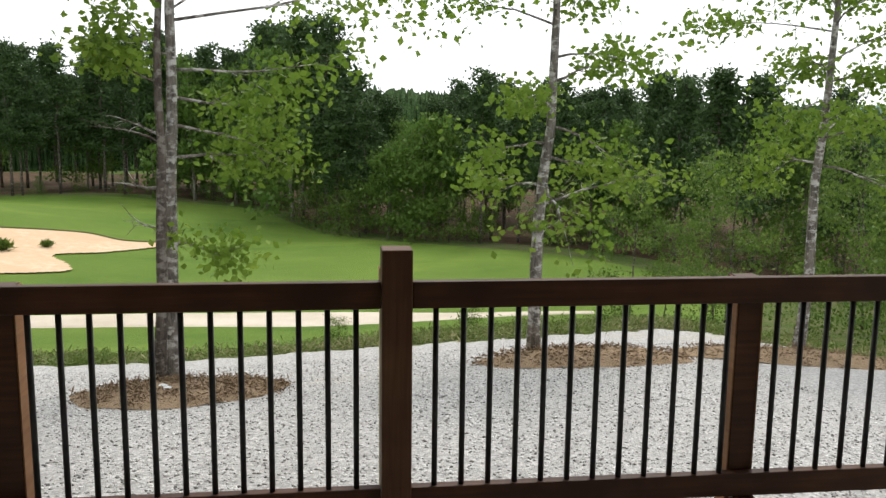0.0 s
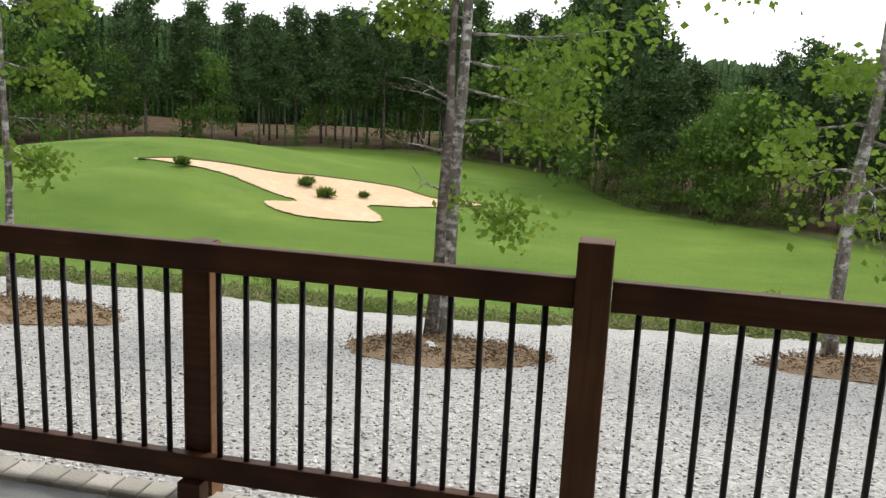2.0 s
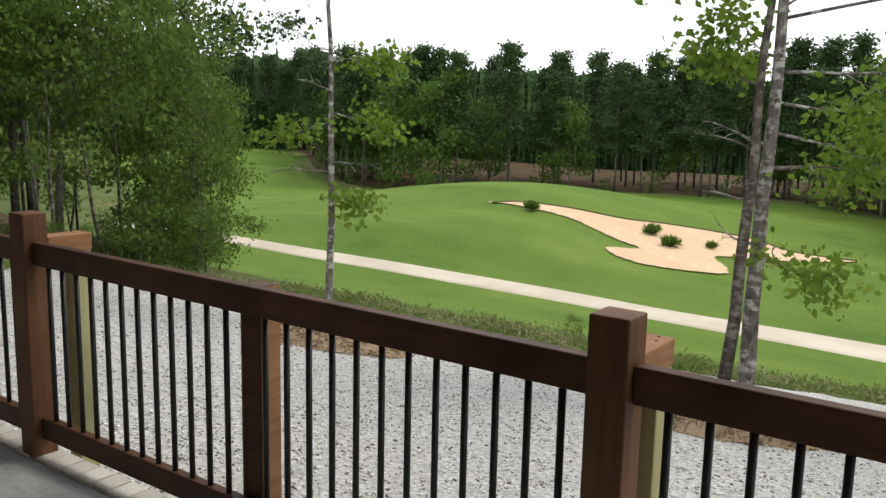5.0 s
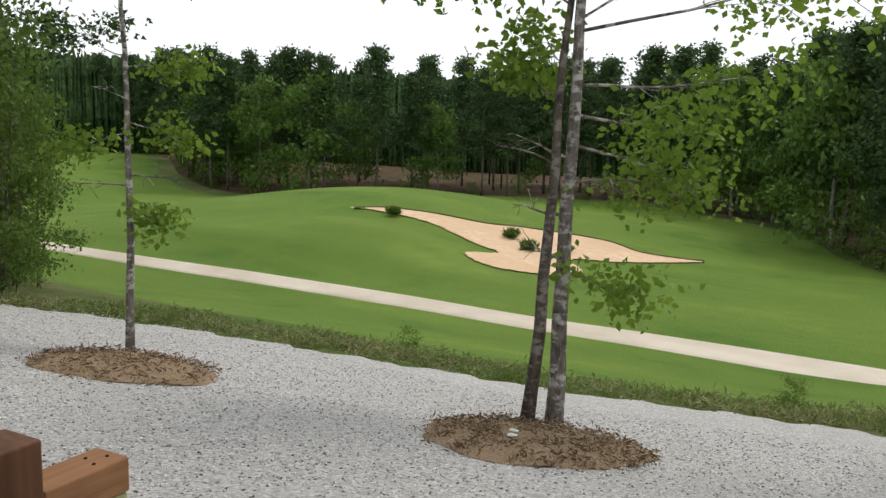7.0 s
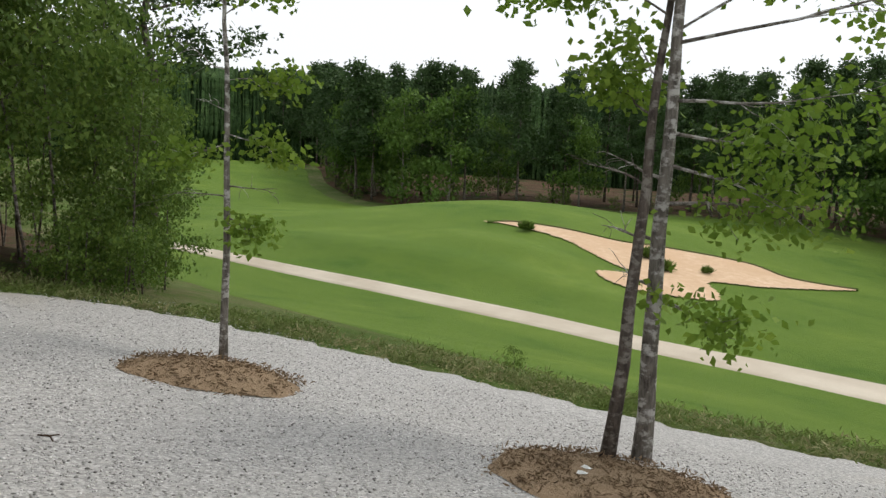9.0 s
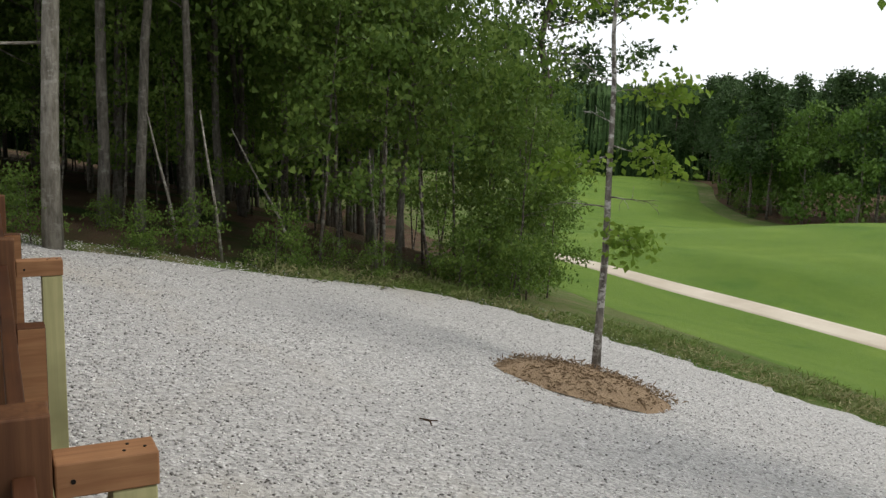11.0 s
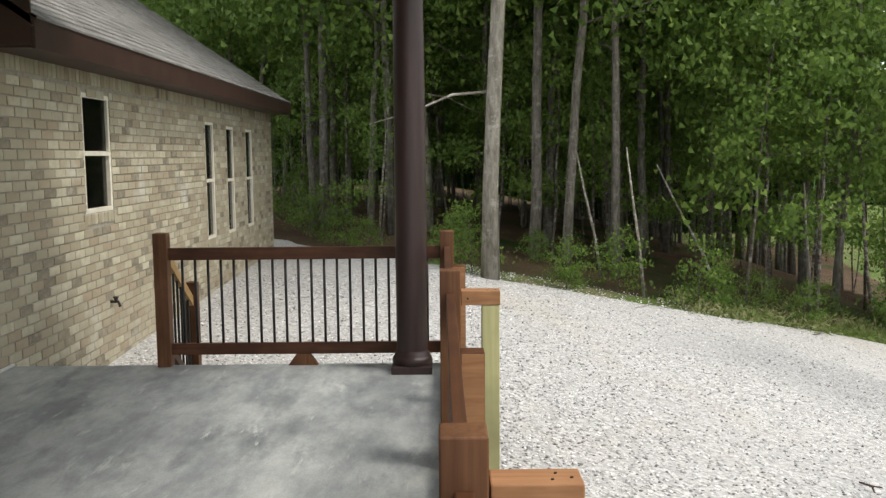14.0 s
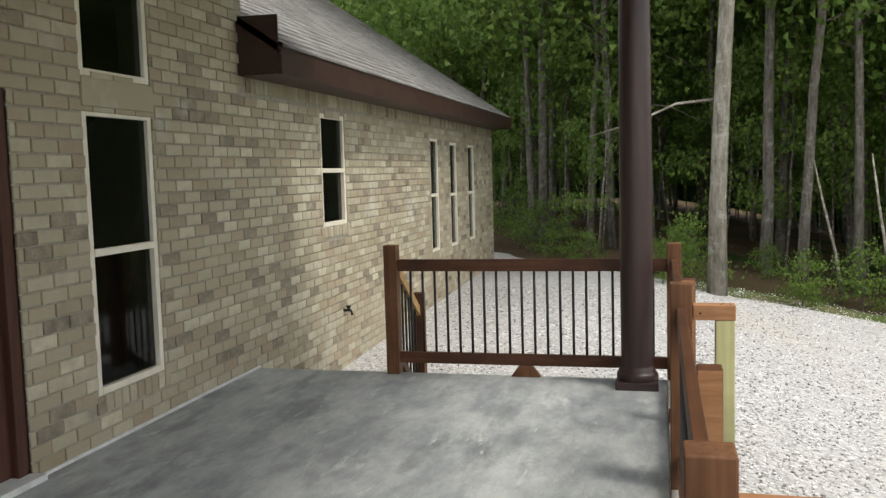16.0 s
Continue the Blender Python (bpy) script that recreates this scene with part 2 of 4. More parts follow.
def empty(name, x=0, y=0, z=0, turn=0):
    e = new(name)
    e.matrix_basis = pose(x, y, z, 0, 0, turn)
    return e


def box_bm(x0, x1, y0, y1, z0, z1, bevel=0.0):
    bm = bmesh.new()
    bmesh.ops.create_cube(bm, size=1)
    for v in bm.verts:
        v.co = Vector(((x0 + x1) / 2 + v.co.x * (x1 - x0), (y0 + y1) / 2 + v.co.y * (y1 - y0), (z0 + z1) / 2 + v.co.z * (z1 - z0)))
    if bevel:
        bmesh.ops.bevel(bm, geom=bm.edges[:], offset=bevel, segments=2, affect='EDGES', profile=0.5)
    return bm


def box(name, x0, x1, y0, y1, z0, z1, mat, parent=None, bevel=0.0, label=""):
    return part(name, box_bm(x0, x1, y0, y1, z0, z1, bevel), mat, parent, label)


def tube(pts, radii, sides=7):
    """Verts and faces of a tapered tube along points."""
    pts = [Vector(p) for p in pts]
    vs, fs = [], []
    for i, p in enumerate(pts):
        d = (pts[min(i + 1, len(pts) - 1)] - pts[max(i - 1, 0)]).normalized()
        a = d.orthogonal().normalized() if abs(d.z) < 0.9 else Vector((1, 0, 0)) - d * d.x
        a.normalize()
        b = d.cross(a)
        for s in range(sides):
            w = 2 * math.pi * s / sides
            vs.append(p + (a * math.cos(w) + b * math.sin(w)) * radii[i])
    for i in range(len(pts) - 1):
        for s in range(sides):
            q = (s + 1) % sides
            fs.append((i * sides + s, i * sides + q, (i + 1) * sides + q, (i + 1) * sides + s))
    fs.append(tuple(range(sides - 1, -1, -1)))
    fs.append(tuple(range((len(pts) - 1) * sides, len(pts) * sides)))
    return vs, fs


def join(chunks):
    vs, fs = [], []
    for v, f in chunks:
        o = len(vs)
        vs += list(v)
        fs += [tuple(i + o for i in q) for q in f]
    return vs, fs


def leaves(rng, centres, spread, count, size, droop=0.3, slim=0.5, three=False):
    """Small folded leaves round the centres: each a rhombus of two triangles."""
    c = np.asarray(centres, float)
    pick = rng.integers(0, len(c), count)
    p = c[pick] + rng.normal(0, 1, (count, 3)) * np.asarray(spread)
    d = rng.normal(0, 1, (count, 3))
    d[:, 2] = d[:, 2] * 0.6 - droop
    d /= np.linalg.norm(d, axis=1)[:, None]
    u = rng.normal(0, 1, (count, 3))
    u[:, 2] *= 0.35
    s = np.cross(d, u)
    s /= np.linalg.norm(s, axis=1)[:, None] + 1e-9
    k = size * rng.uniform(0.6, 1.35, count)[:, None]
    nrm = np.cross(s, d)
    v = np.empty((count, 4, 3))
    v[:, 0] = p
    v[:, 1] = p + d * k * 0.5 + s * k * slim + nrm * k * 0.1
    v[:, 2] = p + d * k
    v[:, 3] = p + d * k * 0.5 - s * k * slim + nrm * k * 0.1
    if three:
        return np.ascontiguousarray(v[:, [1, 2, 3]]).reshape(-1, 3), np.arange(count * 3).reshape(-1, 3)
    f = np.arange(count * 4).reshape(-1, 4)
    return v.reshape(-1, 3), f


def mesh_np(name, v, f, mat):
    me = bpy.data.meshes.new(name)
    n = len(f)
    w = f.shape[1]
    me.vertices.add(len(v))
    me.vertices.foreach_set("co", np.ascontiguousarray(v, dtype=np.float32).ravel())
    me.loops.add(n * w)
    me.loops.foreach_set("vertex_index", np.ascontiguousarray(f, dtype=np.int32).ravel())
    me.polygons.add(n)
    me.polygons.foreach_set("loop_start", np.arange(0, n * w, w, dtype=np.int32))
    me.materials.append(mat)
    me.update(calc_edges=True)
    me.validate()
    return me


# ---- ground ----
def ease(a, b, v):
    v = min(max((v - a) / (b - a), 0), 1)
    return v * v * (3 - 2 * v)


def height(x, y):
    """The lie of the land: the yard falls to a swale, then a fairway with a mound."""
    px, py = x - 0.65, y - -1.6
    reach, way = math.hypot(px, py), math.atan2(-px, py)
    way += 2 * math.pi if way < -2.4 else 0
    drop = 0.07 - reach * (0.027 - 0.014 * ease(0.7, 1.4, way))
    way, reach = radians(92) - (radians(92.5) - way) / 1.093, reach / 0.92
    x, y = 0.9 - math.sin(way) * reach, -1.7 + math.cos(way) * reach
    fall = 0.17 - 0.06 * ease(-6, 4, x)
    near = -0.2 - fall * max(y, 0) - 0.03 * (max(min(x, 14), -24) + 15)
    mound = 2.95 * math.exp(-((x + 36) / 16) ** 2 - ((y - 48) / 16) ** 2)
    far = -5.1 + mound + 1.9 * ease(-60, -105, x) + 0.9 * ease(52, 85, y)
    far += 0.6 * math.exp(-((x + 27) / 5) ** 2 - ((y - 36.2) / 2.2) ** 2) + 0.45 * math.exp(-((x + 31) / 7) ** 2 - ((y - 32.5) / 2) ** 2) + 0.3 * math.exp(-((x + 22) / 6) ** 2 - ((y - 33.0) / 1.6) ** 2)
    k = ease(12.5, 30, y * 0.86 - x * 0.18) * (1 - ease(-12, -22, x) * ease(14, 4, y))
    return near * (1 - k) + far * k + 0.12 * math.sin(x * 0.21 + 1) * math.sin(y * 0.17) * k + drop


def sheet(name, us, vs, place, mat, lift=0.0, label="", category="", kind="structure"):
    """A sheet over the ground from two parameters."""
    pts = []
    for i, u in enumerate(us):
        for j, v in enumerate(vs):
            x, y = place(u, v)
            edge = lift > 0 and (i in (0, len(us) - 1) or j in (0, len(vs) - 1))
            pts.append((x, y, height(x, y) + (-0.12 if edge else lift)))
    n = len(vs)
    fs = [(i * n + j, (i + 1) * n + j, (i + 1) * n + j + 1, i * n + j + 1) for i in range(len(us) - 1) for j in range(n - 1)]
    return tagged(obj(name, pts, fs, mat, None, label, True), "", category, "", kind)


def spaced(near, far, step):
    out = [0.0]
    while out[-1] < far:
        out.append(out[-1] + max(step, abs(out[-1] - near) * 0.045))
    return out


gx = [-v for v in spaced(30, 1500, 0.7)[::-1]][:-1] + spaced(10, 1500, 0.7)
gy = [-v for v in spaced(0, 900, 2.0)[::-1]][:-1] + spaced(30, 1800, 0.6)
ground = sheet("ground", gx, gy, lambda u, v: (u, v), ROUGH, 0.0, "rough grass and weedy ground falling away to a golf course", "ground")


def curve(pts, t):
    """A smooth line through points, t from 0 to 1."""
    n = len(pts) - 1
    s = min(max(t, 0), 0.99999) * n
    i = int(s)
    w = s - i
    a, b, c, d = (pts[min(max(i + q, 0), n)] for q in (-1, 0, 1, 2))
    return tuple(0.5 * (2 * b[k] + (c[k] - a[k]) * w + (2 * a[k] - 5 * b[k] + 4 * c[k] - d[k]) * w * w + (3 * b[k] - a[k] - 3 * c[k] + d[k]) * w ** 3) for k in (0, 1))


def steps(n):
    return [i / n for i in range(n + 1)]


EDGE = [(-19.82, -7.03), (-18.07, -4.52), (-12.95, 0.24), (-12.53, 2.04), (-12.69, 4.53), (-13.33, 7.29), (-12.20, 9.33), (-9.46, 10.73), (-6.83, 11.50), (-4.23, 12.39), (-1.45, 12.91), (1.11, 12.44), (2.90, 12.11), (4.80, 12.65), (6.81, 13.24), (8.28, 10.21), (12.73, 5.83), (13.77, -6.63)]
INNER = [(-20, -14), (-17, -13), (-5.8, -9), (-4.75, -3), (-4.72, -1), (-4.7, 0.05), (-4, 0.05), (-3, 0.05), (-2, 0.05), (-1, 0.05), (0, 0.05), (1, 0.05), (2, 0.05), (3, 0.05), (4, 0.05), (5, 0.05), (5.6, -2), (6, -9)]


def on_gravel(u, v):
    a, b = curve(INNER, u), curve(EDGE, u)
    w = 0.14 * math.sin(u * 190) + 0.10 * math.sin(u * 430 + 1) if v > 0.9 else 0
    return a[0] + (b[0] - a[0]) * v, a[1] + (b[1] - a[1]) * v + w * v


gravel = sheet("gravel_yard", steps(320), steps(60), on_gravel, GRAVEL, 0.03, "pale grey crushed stone gravel yard sloping from the porch", "gravel")

NEAR_LINE = [(-43.22, 26.32), (-34.25, 26.17), (-28.72, 26.20), (-22.14, 26.46), (-14.99, 25.93), (-9.54, 25.27), (-4.93, 25.31), (0.44, 25.41), (4.95, 25.75), (9.08, 26.22)]
FAR_LINE = [(-44.03, 28.09), (-35.55, 27.65), (-30.01, 27.78), (-23.12, 28.31), (-16.29, 28.27), (-10.44, 27.68), (-5.80, 27.91), (0.41, 28.31), (5.14, 27.32), (9.25, 26.95)]


def on_path(u, v):
    a, b = curve(NEAR_LINE, u), curve(FAR_LINE, u)
    return a[0] + (b[0] - a[0]) * v, a[1] + (b[1] - a[1]) * v


sheet("cart_path", steps(160), steps(8), on_path, PATHM, 0.07, "pale tan compacted cart path beside the fairway", "path")

# mown grass: from the weedy bank to the woods
GNEAR = [(-89.66, 57.37), (-67.14, 44.52), (-49.33, 31.68), (-35.92, 22.80), (-26.62, 20.77), (-17.41, 17.35), (-9.96, 14.66), (-3.94, 15.26), (2.09, 15.01), (6.33, 16.32), (11.12, 21.56), (16.10, 28.15)]
GFAR = [(-106.34, 82.90), (-85.57, 80.71), (-67.84, 66.89), (-55.02, 60.85), (-44.44, 68.18), (-31.96, 73.26), (-20.84, 74.40), (-7.08, 64.83), (-0.78, 52.09), (6.42, 45.62), (12.80, 40.47), (17.11, 31.72)]


def on_fairway(u, v):
    a, b = curve(GNEAR, u), curve(GFAR, u)
    return a[0] + (b[0] - a[0]) * v, a[1] + (b[1] - a[1]) * v


sheet("fairway", steps(130), steps(90), on_fairway, GRASS, 0.035, "bright mown green golf fairway with a low mound", "grass")

BUNKER = [(-25.66, 39.65), (-23.58, 39.76), (-20.95, 39.55), (-18.90, 38.59), (-17.25, 37.66), (-15.74, 37.01), (-16.75, 35.37), (-14.52, 34.31), (-11.38, 35.42), (-11.57, 36.93), (-12.70, 38.88), (-10.67, 40.60), (-7.74, 45.01), (-10.60, 43.95), (-13.08, 44.88), (-16.82, 43.08), (-18.78, 41.79), (-21.91, 41.29), (-24.57, 40.46), (-25.68, 39.46)]


def inside(x, y, poly):
    hit = False
    for (xa, ya), (xb, yb) in zip(poly, poly[1:]):
        if (ya > y) != (yb > y) and x < xa + (y - ya) * (xb - xa) / (yb - ya):
            hit = not hit
    return hit


ring = [curve(BUNKER, t) for t in steps(160)]
cell = 0.14
vs, fs, seen = [], [], {}
bx, by = min(p[0] for p in ring) - 0.3, min(p[1] for p in ring) - 0.3
for i in range(int((max(p[0] for p in ring) + 0.3 - bx) / cell)):
    for j in range(int((max(p[1] for p in ring) + 0.3 - by) / cell)):
        x, y = bx + i * cell, by + j * cell
        if inside(x + cell / 2, y + cell / 2, ring):
            q = []
            for di, dj in ((0, 0), (1, 0), (1, 1), (0, 1)):
                key = (i + di, j + dj)
                if key not in seen:
                    seen[key] = len(vs)
                    px, py = x + di * cell, y + dj * cell
                    vs.append((px, py, height(px, py) + 0.10))
                q.append(seen[key])
            fs.append(tuple(q))
tagged(obj("sand_bunker", vs, fs, SAND, None, "", True), "orange sand golf bunker with a curling edge", "bunker", "", "structure")
LIP = [BUNKER[i] for i in (19, 18, 17, 16, 15, 14, 13, 12)]
vs, fs = tube([(*curve(LIP, t), height(*curve(LIP, t)) + 0.1) for t in steps(60)], [0.08] * 61, 6)
tagged(obj("bunker_lip", vs, fs, ROUGH, None, "", True), "dark overhanging turf lip along the bunker", "turf edge", "", "structure")

# leaf litter under the woods
LNEAR = [(-34.73, -14.12), (-20.23, -8.03), (-14.52, -2.39), (-12.40, 0.24), (-12.05, 2.64), (-12.25, 5.42), (-13.52, 8.37), (-17.94, 11.92), (-26.97, 16.87), (-40.55, 23.80)]
LFAR = [(-85.7, -36.3), (-80.2, -24.3), (-74.6, -12.3), (-72.3, -5.1), (-69.8, 2.2), (-68.4, 9.4), (-67.0, 14.2), (-66.8, 19.0), (-66.5, 23.8), (-66.0, 29.8)]


def on_litter(u, v):
    a, b = curve(LNEAR, u), curve(LFAR, u)
    return a[0] + (b[0] - a[0]) * v, a[1] + (b[1] - a[1]) * v


sheet("forest_floor", steps(80), steps(30), on_litter, LITTER, 0.05, "reddish brown leaf litter under the trees", "forest floor")
FNEAR = [(-107.20, 83.89), (-85.47, 81.67), (-67.74, 67.85), (-54.91, 61.81), (-44.32, 69.13), (-31.83, 74.20), (-20.71, 75.32), (-6.95, 65.74), (-0.65, 53.01), (6.55, 46.53), (13.98, 41.67), (18.72, 32.35)]
FFAR = [(-130.50, 127.84), (-111.29, 127.45), (-83.38, 117.11), (-69.95, 107.13), (-59.59, 111.42), (-44.22, 115.28), (-24.41, 113.83), (-0.80, 102.19), (17.84, 90.45), (32.06, 83.47), (45.46, 71.46), (57.83, 54.28)]
sheet("woodland_floor", steps(80), steps(20), lambda u, v: tuple(a + (b - a) * v for a, b in zip(curve(FNEAR, u), curve(FFAR, u))), LITTER, 0.05, "dark leaf litter under the far pines", "forest floor")

# ---- porch ----
X0, X1 = -4.70, 5.2                          # ends of the slab
slab = box("porch_slab", X0, X1, -3.25, 0.0, -1.0, 0.0, CONCRETE, None, 0.008)
tagged(slab, "grey mottled concrete porch slab with dark stains", "porch floor", "", "structure")
footing = box("porch_edge", X0 + 0.02, X1, 0.0, 0.115, -1.2, -0.02, MORTAR)
tagged(footing, "pale masonry edge carrying a row of bricks", "porch edge", "", "structure")
pm = box_bm(-0.048, 0.048, 0.0, 0.112, -0.02, 0.012, 0.004)
pme = bpy.data.meshes.new("edge_brick")
pm.to_mesh(pme)
pm.free()
pme.materials.append(PAVER)
x = X0 + 0.09
while x < 3.4:
    o = new("edge_brick", pme)
    o.parent = footing
    o.matrix_basis = pose(x, random.uniform(-0.002, 0.002), random.uniform(-0.002, 0.002))
    x += 0.104

SP = 2.49                                    # spacing of main posts
TOP, RT, RB, BT, BB = 0.99, 0.88, 0.79, 0.17, 0.085


def rail_piece(parent, name, x0, x1, z0, z1):
    return box(name, x0, x1, 0.030, 0.070, z0, z1, RAIL, parent, 0.004)


def post_thing(x, y, label):
    e = tagged(empty("railing_post", x, y, 0), label, "post", "main posts of the porch railing")
    p = box("post", -0.05, 0.05, 0.0, 0.1, 0.0, TOP, POST, e, 0.005)
    return e


def support(x):
    """The short arm and treated post that brace a main post from outside."""
    e = tagged(empty("brace_post", x, 0, 0), "green treated pine post with a brown cedar arm", "post", "outer brace posts")
    g = height(x, 0.25)
    box("brace", -0.045, 0.045, 0.103, 0.292, 0.82, 0.89, CEDAR, e, 0.004, "orange brown cut cedar block")
    box("post", -0.043, 0.043, 0.203, 0.288, g - 0.15, 0.818, TREATED, e, 0.004)
    for q, (hx, hy) in enumerate(((0.02, 0.23), (-0.015, 0.24), (0.01, 0.27))):
        bm = bmesh.new()
        bmesh.ops.create_cone(bm, segments=8, radius1=0.0035, radius2=0.0035, depth=0.002, cap_ends=True, matrix=Matrix.Translation((hx, hy, 0.891)))
        part("screw", bm, HOLE, e)
    bm = bmesh.new()
    bmesh.ops.create_cone(bm, segments=8, radius1=0.005, radius2=0.005, depth=0.003, cap_ends=True, matrix=Matrix.Translation((0.046, 0.135, 0.853)) @ pose(0, 0, 0, 0, 90, 0))
    part("screw", bm, HOLE, e)


def mid_post(x):
    e = tagged(empty("intermediate_post", x, 0, 0), "brown railing post fixed behind the rails with a raw cut edge", "post", "intermediate posts of the railing")
    g = height(x, 0.1)
    box("post", -0.045, 0.042, 0.073, 0.155, g - 0.1, 0.872, RAIL, e, 0.004)
    box("cut_face", -0.050, -0.046, 0.075, 0.153, g - 0.1, 0.868, CEDAR, e, 0.0, "orange raw cut side")
    box("cut_face", 0.043, 0.047, 0.075, 0.153, g - 0.1, 0.868, CEDAR, e, 0.0, "orange raw cut side")
    box("foot", -0.04, 0.04, 0.0, 0.07, 0.013, BB - 0.002, RAIL, e, 0.004)


def baluster_mesh():
    bm = bmesh.new()
    bmesh.ops.create_cone(bm, segments=10, radius1=0.0098, radius2=0.0098, depth=RB - BT + 0.02, cap_ends=True, matrix=Matrix.Translation((0, 0.05, (RB + BT) / 2)))
    me = bpy.data.meshes.new("baluster")
    bm.to_mesh(me)
    bm.free()
    me.materials.append(BLACK)
    me.polygons.foreach_set("use_smooth", [True] * len(me.polygons))
    return me


BAL = baluster_mesh()


def panel(x0, x1, turn=0, ox=0, oy=0, mids=True, label="brown stained wooden porch railing with thin black metal balusters"):
    """One length of railing between two main posts."""
    e = tagged(empty("railing", ox, oy, 0, turn), label, "railing", "porch railing")
    rail_piece(e, "top_rail", x0, x1, RB, RT)
    rail_piece(e, "bottom_rail", x0, x1, BB, BT)
    halves = ((x0, (x0 + x1) / 2 - 0.045), ((x0 + x1) / 2 + 0.045, x1)) if mids else ((x0, x1),)
    for a, b in halves:
        n = int((b - a - 0.105) / 0.093) + 1 if mids else round((b - a) / 0.0958) - 1
        for i in range(n):
            o = new("baluster", BAL)
            o.parent = e
            if mids:                         # spaced off from the main post
                o.location = (a + 0.08 + 0.093 * i if a == x0 else b - 0.08 - 0.093 * i, 0, 0)
            else:
                o.location = (a + (b - a) * (i + 1) / (n + 1), 0, 0)
    return e


MAIN = (-SP, 0.0, SP)
for i, x in enumerate(MAIN):
    post_thing(x, 0, "brown stained square wooden railing post on the porch edge")
    support(x)
    if i < 2:
        panel(x + 0.052, MAIN[i + 1] - 0.052)
        mid_post((x + MAIN[i + 1]) / 2)
panel(MAIN[2] + 0.052, 5.0)
XE = -4.67
post_thing(XE, 0, "brown corner post of the porch railing beside a dark column")
panel(XE + 0.052, -SP - 0.052)
mid_post((XE - SP) / 2)
# railing across the end of the porch, and its post by the steps
YF = -2.09
end_post = post_thing(XE, YF, "brown railing post beside the porch steps")
panel(0.102, -YF + 0.0, 90, XE + 0.05, YF, False, "brown wooden end railing with black metal balusters across the porch")
blk = tagged(empty("rail_foot_block", XE, (YF + 0.05) / 2, 0), "small brown wedge of wood under the bottom rail", "wood block")
bm = bmesh.new()
w = [bm.verts.new(p) for p in ((-0.025, -0.11, 0.001), (-0.025, 0.11, 0.001), (-0.025, 0.05, 0.083), (-0.025, -0.05, 0.083), (0.025, -0.11, 0.001), (0.025, 0.11, 0.001), (0.025, 0.05, 0.083), (0.025, -0.05, 0.083))]
for q in ((3, 2, 1, 0), (4, 5, 6, 7), (0, 1, 5, 4), (1, 2, 6, 5), (2, 3, 7, 6), (3, 0, 4, 7)):
    bm.faces.new([w[i] for i in q])
part("wedge", bm, POST, blk)

# dark round column with a moulded base
CX, CY = -4.475, -0.205
col = tagged(empty("porch_column", CX, CY, 0), "tall dark bronze round porch column on a moulded square base", "column")
box("plinth", -0.145, 0.145, -0.145, 0.145, 0.0, 0.055, COLUMN, col, 0.006)


def lathe(profile, seg=40):
    vs, fs = [], []
    for r, z in profile:
        for s in range(seg):
            a = 2 * math.pi * s / seg
            vs.append((r * math.cos(a), r * math.sin(a), z))
    for i in range(len(profile) - 1):
        for s in range(seg):
            q = (s + 1) % seg
            fs.append((i * seg + s, i * seg + q, (i + 1) * seg + q, (i + 1) * seg + s))
    return vs, fs


prof = [(0.10, 0.055), (0.138, 0.056)] + [(0.128 + 0.014 * math.sin(a), 0.083 - 0.027 * math.cos(a)) for a in (0.6, 1.2, 1.57, 2.0, 2.6)] + [(0.126, 0.112), (0.126, 0.128), (0.116, 0.138), (0.112, 0.155)]
obj("base_moulding", *lathe(prof), COLUMN, col, "", True)
obj("shaft", *lathe([(0.111, 0.15), (0.112, 1.0), (0.109, 2.0), (0.102, 3.2), (0.098, 3.38)]), COLUMN, col, "", True)
box("capital", -0.14, 0.14, -0.14, 0.14, 3.38, 3.449, COLUMN, col, 0.01)

# steps down at the end of the porch, with a sloping handrail
stairs = tagged(empty("porch_steps", X0, -2.62, 0), "grey concrete steps going down from the porch end", "steps")
for i in range(2):
    box("step", -0.30 * (i + 1), -0.30 * i, -0.56, 0.5, -1.0, -0.17 * (i + 1), CONCRETE, stairs, 0.006)
hr = tagged(empty("stair_railing", XE, YF, 0), "short sloping stair railing with a yellow pine handrail and black balusters", "railing")


def slope_box(name, z0, z1, mat, x0=-0.07, x1=-0.70, drop=0.45, y0=0.03, y1=0.07):
    vs = [(x0, y0, z0), (x0, y1, z0), (x0, y1, z1), (x0, y0, z1), (x1, y0, z0 - drop), (x1, y1, z0 - drop), (x1, y1, z1 - drop), (x1, y0, z1 - drop)]
    return obj(name, vs, [(0, 3, 2, 1), (4, 5, 6, 7), (0, 1, 5, 4), (1, 2, 6, 5), (2, 3, 7, 6), (3, 0, 4, 7)], mat, hr)


slope_box("handrail", 0.78, 0.86, YELLOW)
slope_box("lower_rail", 0.08, 0.15, RAIL)
box("newel", -0.79, -0.70, 0.005, 0.095, -0.5, 0.52, POST, hr, 0.005)
for i in range(6):
    f = (i + 1) / 7
    vs, fs = tube([(-0.07 - 0.63 * f, 0.05, 0.12 - 0.45 * f), (-0.07 - 0.63 * f, 0.05, 0.80 - 0.45 * f)], [0.0098] * 2, 8)
    obj("baluster", vs, fs, BLACK, hr)

# porch ceiling and the roof over it
tagged(box("ceiling", X0 - 0.05, X1 + 0.2, -3.25, 0.28, 3.45, 3.53, CEIL), "plain brown boarded porch ceiling", "ceiling", "", "structure")
tagged(box("porch_roof", X0 - 0.2, X1 + 0.4, -12.8, 0.45, 3.54, 3.75, FASCIA), "brown edged roof over the porch", "roof", "", "structure")

